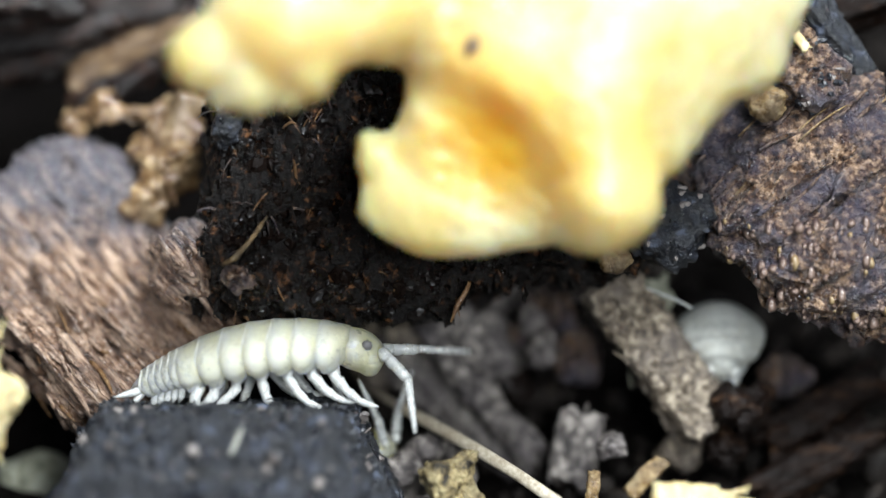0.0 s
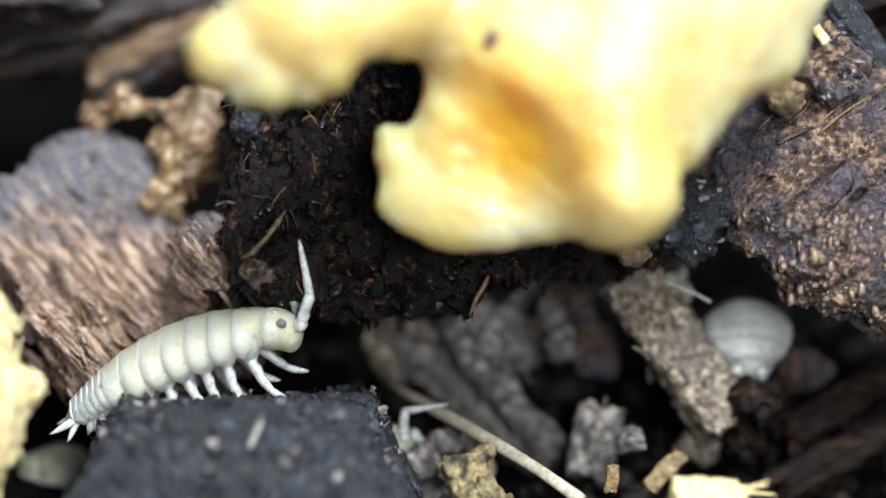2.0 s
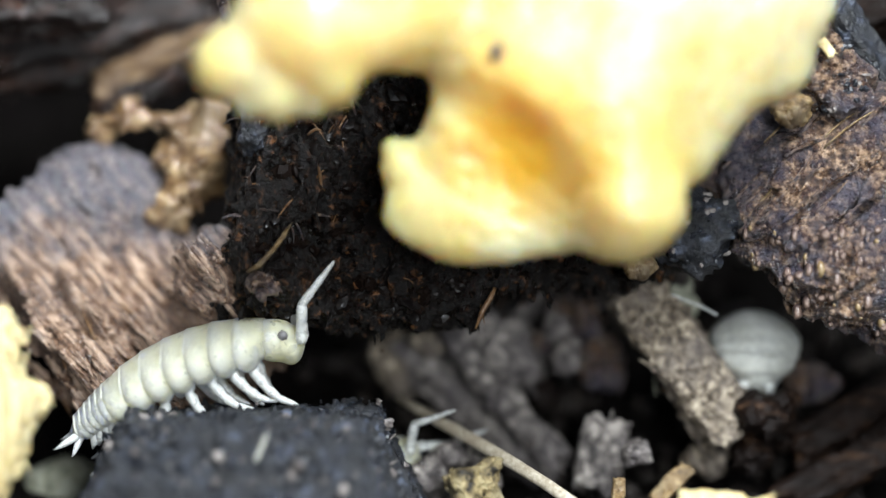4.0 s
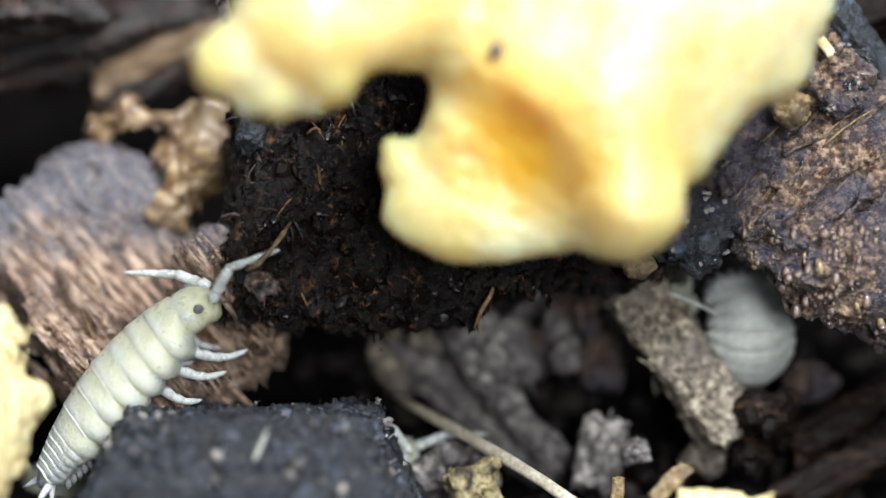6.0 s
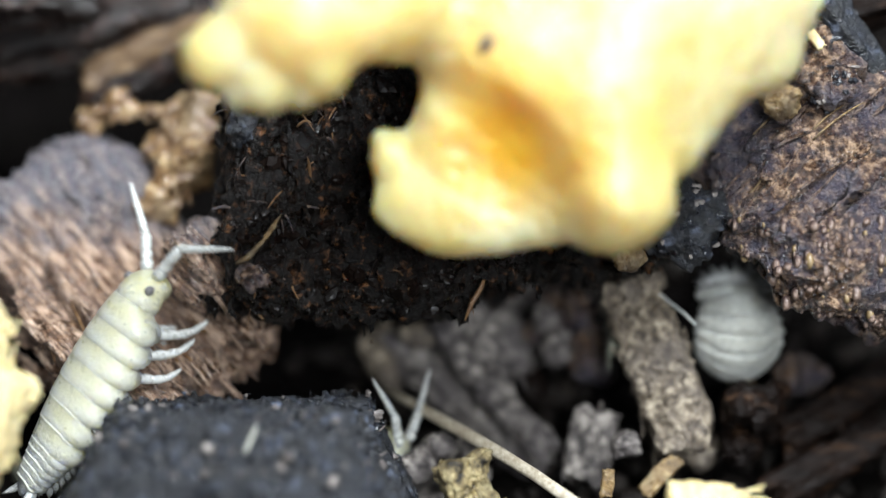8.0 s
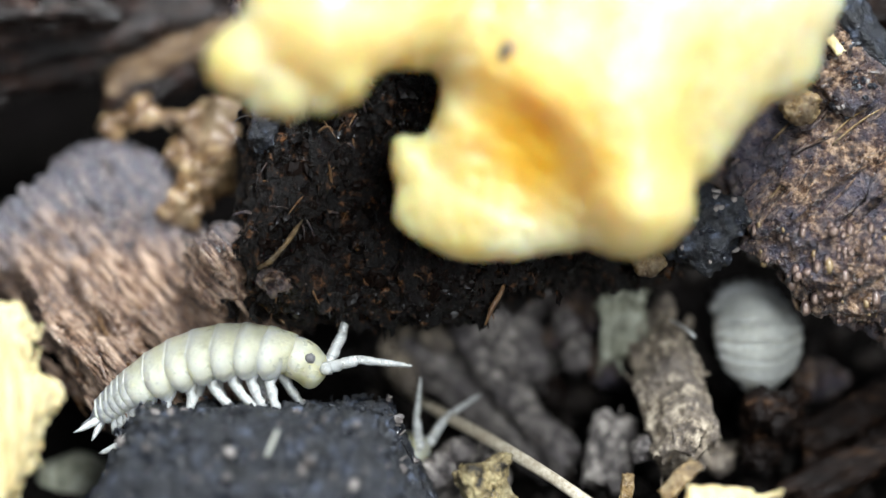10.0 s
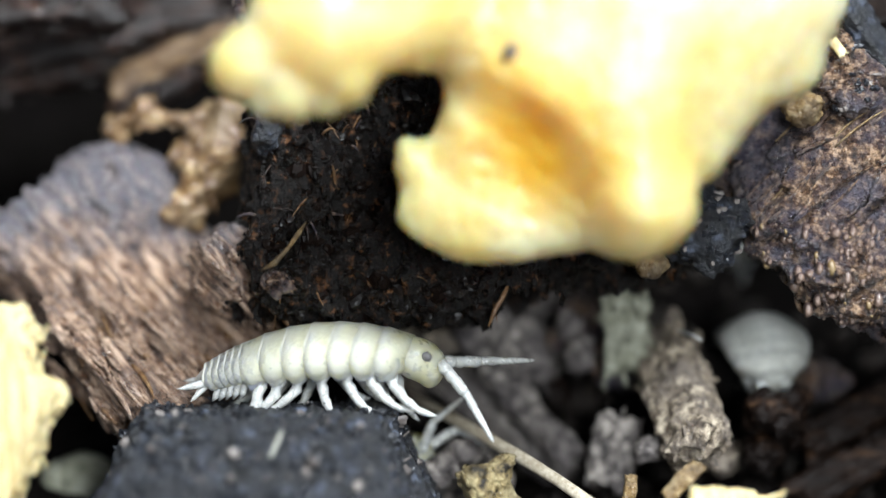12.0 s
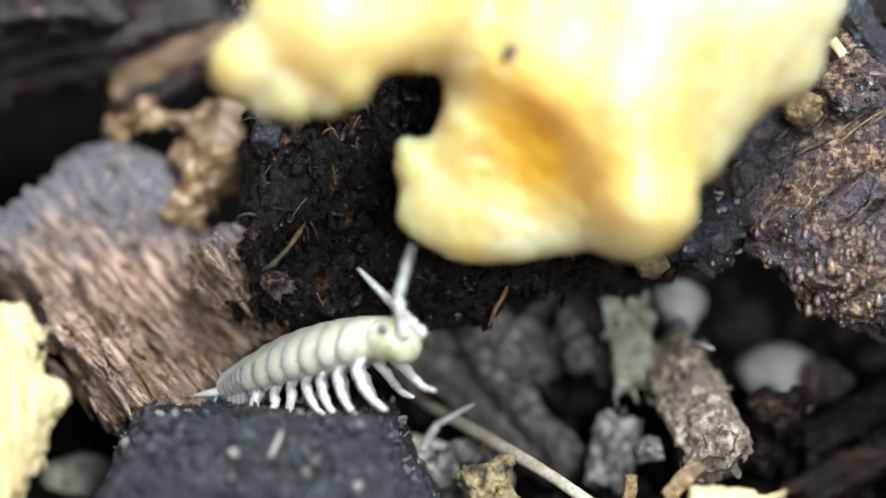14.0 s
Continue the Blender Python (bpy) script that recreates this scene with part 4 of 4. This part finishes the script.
            mat = Matrix.Translation(((8 + r * math.cos(a)) * U, side * (47 - 0.06 * r * r) * U, (11 + r * math.sin(a)) * U))
            bmesh.ops.create_icosphere(bm, subdivisions=1, radius=2.2 * U, matrix=mat)
        bmesh.ops.create_icosphere(bm, subdivisions=3, radius=U, matrix=Matrix.Translation((8 * U, side * 42 * U, 11 * U)) @ Matrix.Diagonal((9.5, 7, 9, 1)))
        me = bpy.data.meshes.new("eye")
        bm.to_mesh(me)
        bm.free()
        me.materials.append(M_EYE)
        me.shade_smooth()
        part(new("eye", me), head, "dark compound eye")
    for i in range(7):
        for side in (1, -1):
            v, f = limb(side, 94 if i not in (0, 1) else 106 - 8 * i, (-1.6, -1.1, -0.7, -0.2, 0.2, 0.5, 0.9)[i])
            ob = part(shape("leg", v, f, M_LEG), root, "glassy white jointed leg")
            parts["leg"].append((ob, STATION[i] * squat, side, i))
    for side in (1, -1):
        v, f = tube([(-8, 0, 0), (0, 0, 0), (9, 0, 1), (15, 0, 0), (26, 0, 1), (34, 0, 0), (36, 0, 0), (58, 0, 1), (66, 0, 0)], [9, 11.5, 12.5, 10, 11.4, 9.2, 10.6, 10, 7.4], 10)
        base = part(shape("feeler", v, f, M_LEG), root, "whitish jointed feeler")
        v, f = tube([(-4, 0, 0), (4, 0, 0), (30, 0, 0), (34, 0, 0), (38, 0, 0), (66, 0, 0), (69, 0, 0), (72, 0, 0), (94, 0, 0), (100, 0, 0)],
                    [6.8, 8.2, 7.6, 6.2, 7.0, 5.8, 4.8, 5.2, 3.2, 1.0], 8)
        lash = part(shape("feeler_tip", v, f, M_LEG), base)
        parts["horn"].append((base, lash, side))
    return root, parts


def spine(tail, mid, front):
    """A smooth body line through three places: a function of the way from the middle."""
    t, m, h = (np.asarray(v, float) for v in (tail, mid, front))
    c = 2 * m - (t + h) / 2
    u = np.linspace(-0.15, 1.15, 131)[:, None]
    pts = (1 - u) ** 2 * t + 2 * u * (1 - u) * c + u * u * h
    arc = np.concatenate([[0], np.cumsum(np.linalg.norm(np.diff(pts, axis=0), axis=1))])
    arc -= arc[65]

    def place(s):
        p = np.array([np.interp(s, arc, pts[:, k]) for k in range(3)])
        q = np.array([np.interp(s + 12, arc, pts[:, k]) - np.interp(s - 12, arc, pts[:, k]) for k in range(3)])
        return Vector(p), Vector(q).normalized()
    return place


def framed(p, along, roll):
    """A pose whose x runs along, and whose back is turned by roll degrees towards the camera."""
    if roll == 90:
        z = along.cross(Vector((1, 0, 0))).normalized()
        m = Matrix((along, z.cross(along), z)).transposed().to_4x4()
        m.translation = p * U
        return m
    if abs(along.y) > 0.94:
        up = (Vector((0, 0, 1)) - along * along.z).normalized()
    else:
        up = along.cross(Vector((0, 1, 0))).normalized()
    near = -up.cross(along)
    z = up * math.cos(radians(roll)) + near * math.sin(radians(roll))
    y = z.cross(along)
    m = Matrix((along, y, z)).transposed().to_4x4()
    m.translation = p * U
    return m


def heading(deg, depth):
    a, b = radians(deg), radians(depth)
    return Vector((math.cos(a) * math.cos(b), math.sin(b), math.sin(a) * math.cos(b)))


def pointing(p, along):
    ref = Vector((0, -1, 0)) if abs(along.y) < 0.9 else Vector((0, 0, 1))
    z = along.cross(ref).normalized()
    m = Matrix((along, z.cross(along), z)).transposed().to_4x4()
    m.translation = p
    return m


def animate(root, parts, rows, gait=1.0, depth=16, legs_in=0.0, tuck=None):
    """Keys the animal: rows of time, tail, middle, front, roll, and the two feelers' headings, with their slant in depth where it differs."""
    keys = {}
    ob_rows = []
    for n, (t, tail, mid, front, roll, near, far) in enumerate(rows):
        place = spine(tail, mid, front)
        base = framed(*place(0), roll)
        inv = base.inverted()
        ob_rows.append((t, base))
        for kind in ("ring", "pleon", "tail"):
            for ob, s in parts[kind]:
                keys.setdefault(ob, []).append((t, inv @ framed(*place(s), roll)))
        ob, s = parts["head"]
        head = framed(*place(s), roll)
        keys.setdefault(ob, []).append((t, inv @ head))
        for ob, s, side, i in parts["leg"]:
            at = framed(*place(s), roll)
            swing = 16 * gait * math.sin(mid[0] / 9.0 + t * 2.2 + i * 0.95 + (side > 0) * 2.1)
            climb = max(min(math.degrees(math.atan2(place(s)[1].z, math.hypot(*place(s)[1].xy))), 30), -30)
            m = at @ Matrix.Translation(Vector((0, side * 40, -26)) * U) @ pose(0, 0, 0, -legs_in * side, swing + 0.6 * climb, 0)
            keys.setdefault(ob, []).append((t, inv @ m))
        for (ob, lash, side), (a1, a2, *own), d in zip(parts["horn"], (far, near), (depth, -depth) if tuck is None else (tuck, tuck)):
            d = own[0] if own else d
            root_at = head @ Vector((38 * U, side * 24 * U, -2 * U))
            m1 = pointing(root_at, heading(a1, d))
            m2 = pointing(m1 @ Vector((64 * U, 0, 0)), heading(a2, d * 0.6))
            keys.setdefault(ob, []).append((t, inv @ m1))
            keys.setdefault(lash, []).append((t, m1.inverted() @ m2))
    walk(root, ob_rows)
    for ob, r in keys.items():
        walk(ob, r)


louse, louse_parts = build_woodlouse("pale cream woodlouse with one dark eye, on charcoal")
second, second_parts = build_woodlouse("whitish woodlouse seen end on among the litter", 0.55)
hidden, hidden_parts = build_woodlouse("pale woodlouse hidden behind charcoal, feelers showing")
far_one, far_parts = build_woodlouse("small whitish woodlouse deep in the litter", 0.55)
M_WHITE = substance("white_shell", [(0.35, (0.46, 0.46, 0.41)), (0.65, (0.66, 0.66, 0.59))], grain=14, stain=40, stain_col=(0.38, 0.38, 0.34), stain_amt=0.6,
                    rough=(0.3, 0.55), bump=3, bump_size=8, sss=0.8, sss_r=(1, 0.95, 0.85), sss_scale=60)
for ob in (*second.children, *far_one.children):
    if ob.data.materials[0] == M_SHELL:
        ob.data.materials[0] = M_WHITE
for animal, size in ((second, 1.0), (hidden, 0.85), (far_one, 0.6)):
    animal.scale = (size, size, size)


def motions():
    rows = []

    def at(t, tail, mid, front, roll, near_feeler, far_feeler):
        rows.append((t, tail, mid, front, roll, near_feeler, far_feeler))
    at(0, (-499, 50, -256), (-284, 50, -188), (-58, 50, -192), 4, (-45, -82), (0, -4))
    at(0.2, (-499, 50, -253), (-284, 50, -185), (-56, 50, -191), 4, (-25, -30), (15, 80))
    at(0.4, (-501, 50, -251), (-282, 50, -184), (-54, 50, -192), 4, (10, 30), (40, 110))
    at(0.5, (-504, 50, -253), (-280, 50, -184), (-52, 50, -202), 4, (-35, -80), (30, 140))
    at(0.7, (-533, 50, -262), (-315, 50, -191), (-86, 50, -213), 4, (-10, -60), (0, -30))
    at(1, (-577, 50, -273), (-363, 50, -203), (-134, 50, -227), 4, (-15, -75), (5, -60))
    at(1.3, (-598, 50, -281), (-385, 50, -201), (-166, 50, -213), 4, (-8, -65), (10, -50))
    at(1.5, (-609, 50, -284), (-396, 50, -200), (-179, 50, -205), 4, (-5, -65), (12, -50))
    at(1.7, (-639, 50, -303), (-441, 50, -203), (-220, 50, -164), 6, (55, 100), (60, 120))
    at(2, (-650, 50, -318), (-462, 50, -203), (-238, 50, -153), 8, (72, 100), (110, 150))
    at(2.5, (-655, 50, -315), (-467, 50, -205), (-243, 50, -160), 8, (68, 92), (120, 175))
    at(2.7, (-654, 50, -319), (-466, 50, -207), (-245, 50, -161), 8, (68, 90), (115, 160))
    at(3.8, (-658, 50, -326), (-470, 50, -201), (-251, 50, -154), 8, (85, 60), (120, 150))
    at(5, (-668, 50, -336), (-478, 50, -197), (-275, 50, -142), 10, (95, 30), (100, 25))
    at(5.3, (-686, 50, -353), (-509, 50, -207), (-305, 50, -139), 14, (60, 20), (150, 165))
    at(5.5, (-696, 50, -366), (-535, 50, -221), (-342, 50, -129), 20, (-5, 5, -58), (160, 170, 30))
    at(5.75, (-700, 50, -383), (-558, 50, -226), (-384, 50, -101), 28, (30, 20), (130, 115))
    at(6, (-705, 50, -396), (-579, 50, -229), (-430, 50, -83), 34, (60, 20), (160, 178))
    at(6.25, (-707, 50, -401), (-596, 50, -224), (-487, 50, -54), 42, (85, 95), (125, 130))
    at(6.5, (-710, 50, -404), (-608, 50, -215), (-531, 50, -29), 46, (110, 150), (150, 150))
    at(6.75, (-709, 50, -408), (-601, 50, -219), (-519, 50, -29), 46, (70, 60), (140, 165))
    at(7, (-706, 50, -408), (-592, 50, -223), (-510, 50, -42), 46, (90, 20), (150, 185))
    at(7.25, (-709, 50, -411), (-599, 50, -218), (-549, 50, -27), 50, (60, 85), (160, 170))
    at(7.5, (-708, 50, -410), (-610, 50, -218), (-586, 50, -16), 55, (92, 68), (180, 195))
    at(7.75, (-707, 50, -409), (-607, 50, -228), (-562, 50, -26), 50, (62, 55), (125, 120))
    at(8, (-710, 50, -407), (-611, 50, -246), (-507, 50, -53), 40, (50, 0), (95, 108))
    at(8.2, (-713, 50, -402), (-596, 50, -226), (-413, 50, -98), 28, (20, -30), (80, 70))
    at(8.35, (-711, 50, -397), (-567, 50, -208), (-379, 50, -167), 18, (0, -40), (30, 60))
    at(8.5, (-704, 50, -394), (-541, 50, -205), (-366, 50, -214), 10, (5, -85), (5, 20))
    at(8.7, (-704, 50, -398), (-529, 50, -206), (-341, 50, -225), 8, (25, 30), (-30, -30))
    at(9.8, (-664, 50, -334), (-459, 50, -196), (-245, 50, -216), 6, (20, 0), (60, 70))
    at(10.8, (-595, 50, -263), (-380, 50, -192), (-154, 50, -204), 4, (-5, -40), (70, 85))
    at(11, (-573, 50, -255), (-358, 50, -190), (-122, 50, -204), 4, (0, -62), (-10, -60))
    at(11.25, (-559, 50, -251), (-345, 50, -187), (-105, 50, -219), 4, (-25, -50), (-10, -40))
    at(11.5, (-525, 50, -245), (-324, 38, -185), (-90, 10, -199), 4, (10, 15), (15, 35))
    at(11.75, (-499, 50, -243), (-293, 35, -184), (-56, 0, -186), 5, (5, 12), (15, 5))
    at(12, (-458, 50, -236), (-240, 41, -183), (-9, 20, -207), 6, (-50, -60), (0, 0))
    at(12.25, (-443, 50, -232), (-232, 38, -180), (-13, 10, -231), 4, (5, 10), (-5, 25))
    at(12.5, (-434, 60, -230), (-234, 35, -180), (-33, -10, -236), 0, (25, 42), (-10, 30))
    at(12.75, (-427, 80, -238), (-232, 29, -184), (-32, -50, -182), -4, (35, 55), (60, 150))
    at(13, (-413, 90, -242), (-213, 23, -183), (-22, -80, -153), -8, (60, 55), (80, 130))
    at(13.25, (-399, 100, -240), (-203, 23, -181), (-22, -90, -179), -8, (20, 35), (30, 60))
    at(13.5, (-382, 110, -241), (-199, 23, -183), (-27, -100, -220), -8, (-60, -75), (-30, -70))
    at(13.7, (-393, 110, -241), (-221, 20, -183), (-42, -110, -187), -8, (-5, -15), (85, 105))
    at(14, (-408, 110, -247), (-246, 14, -186), (-66, -130, -141), -8, (98, 75), (135, 135))
    animate(louse, louse_parts, rows)

    rows_hidden = []

    def near(t, a, b):
        rows_hidden.append((t, (-351, 300, -422), (-224, 290, -410), (-91, 240, -384), 0, a, b))
    near(0, (105, 115), (85, 70))
    near(0.8, (110, 115), (80, 70))
    near(1.6, (120, 100), (70, 40))
    near(2, (88, 10), (-50, 15))
    near(2.3, (60, 5), (-20, -40))
    near(2.7, (30, -30), (-55, -60))
    near(4, (80, 20), (0, 20))
    near(5, (95, 100), (45, 25))
    near(5.3, (80, 45), (40, 60))
    near(5.5, (110, 105), (60, 5))
    near(6, (125, 150), (20, 0))
    near(6.5, (100, 60), (70, 20))
    near(7, (95, 70), (60, 30))
    near(7.5, (100, 110), (65, 70))
    near(8, (98, 120), (70, 75))
    near(8.5, (100, 115), (75, 60))
    near(9.7, (95, 80), (60, 40))
    near(11, (100, 110), (50, 10))
    near(11.5, (80, 70), (40, 20))
    near(12, (70, 40), (30, -30))
    near(13, (40, -40), (10, -50))
    near(14, (60, 30), (-20, -50))
    animate(hidden, hidden_parts, rows_hidden, 0.2)

    rows_second = []

    def away(t, tail, mid, front):
        rows_second.append((t, tail, mid, front, 90, (80, 90), (100, 90)))
    away(0, (604, 443, -185), (594, 324, -169), (585, 248, -262))
    away(1, (620, 443, -184), (611, 324, -168), (601, 248, -261))
    away(2, (617, 444, -189), (610, 323, -176), (602, 252, -273))
    away(2.7, (620, 443, -195), (613, 324, -179), (606, 248, -272))
    away(5, (622, 445, -141), (613, 311, -166), (605, 310, -301))
    away(5.5, (602, 434, -98), (602, 303, -163), (602, 362, -296))
    away(6.5, (595, 373, -57), (602, 292, -178), (610, 409, -264))
    away(7.5, (603, 363, -68), (603, 282, -189), (603, 399, -274))
    away(8, (595, 363, -60), (595, 282, -181), (595, 399, -267))
    away(8.6, (598, 377, -60), (598, 291, -178), (598, 406, -268))
    away(9.8, (592, 427, -98), (599, 302, -173), (606, 372, -300))
    away(10.8, (588, 448, -135), (597, 314, -168), (606, 328, -306))
    away(12, (609, 474, -192), (615, 352, -182), (622, 285, -283))
    away(12.5, (622, 490, -206), (628, 370, -194), (635, 295, -290))
    away(13, (634, 530, -226), (640, 412, -212), (647, 335, -306))
    away(14, (672, 630, -268), (678, 512, -254), (684, 435, -346))
    animate(second, second_parts, rows_second, 0.4, 10, 40, 78)

    rows_far = []

    def third(t, tail, mid, front):
        rows_far.append((t, tail, mid, front, 90, (80, 90), (100, 90)))
    third(0, (634, 673, 68), (643, 551, 71), (652, 492, -35))
    third(11.9, (634, 673, 68), (643, 551, 71), (652, 492, -35))
    third(12.2, (464, 613, -100), (473, 491, -97), (482, 432, -203))
    third(13, (460, 613, -102), (469, 491, -99), (478, 432, -205))
    third(14, (456, 613, -104), (466, 491, -101), (475, 432, -208))
    animate(far_one, far_parts, rows_far, 0.3, 10, 40, 78)

    def tilted(x, y, z, lean, twist, back):
        return pose(x * U, y * U, z * U, -back, 0, 0) @ pose(0, 0, 0, 0, lean, 0) @ Matrix.Rotation(radians(twist), 4, Vector((0.58, 0, -0.81)))
    walk(chip, [
        (0, tilted(459, 250, -207, 0, 0, 0)),
        (7.5, tilted(459, 250, -207, 0, 0, 0)),
        (7.8, tilted(442, 250, -216, 8, 10, 5)),
        (8, tilted(432, 250, -226, 18, 20, 12)),
        (8.3, tilted(420, 250, -243, 25, 30, 20)),
        (8.6, tilted(416, 245, -255, 29, 36, 28)),
        (9.7, tilted(417, 240, -264, 31, 42, 42)),
        (11, tilted(421, 235, -269, 32, 46, 52)),
        (12, tilted(430, 230, -276, 31, 46, 54)),
        (12.6, tilted(444, 225, -284, 29, 46, 55)),
        (13, tilted(448, 220, -288, 28, 46, 55)),
        (14, tilted(454, 210, -294, 26, 46, 55)),
    ])
    walk(pale, [
        (0, tilted(451, 330, -154, 0, 0, 0)),
        (7.6, tilted(451, 330, -154, 0, 0, 0)),
        (8, tilted(384, 325, -121, 2, 0, 0)),
        (8.3, tilted(337, 320, -115, 5, 0, 0)),
        (8.7, tilted(333, 320, -122, 5, 15, 0)),
        (10.8, tilted(331, 315, -134, 3, 30, 0)),
        (12, tilted(332, 310, -152, 2, 20, 0)),
        (12.7, tilted(340, 305, -175, -2, 0, 0)),
        (14, tilted(342, 305, -181, -3, 0, 0)),
    ])


motions()
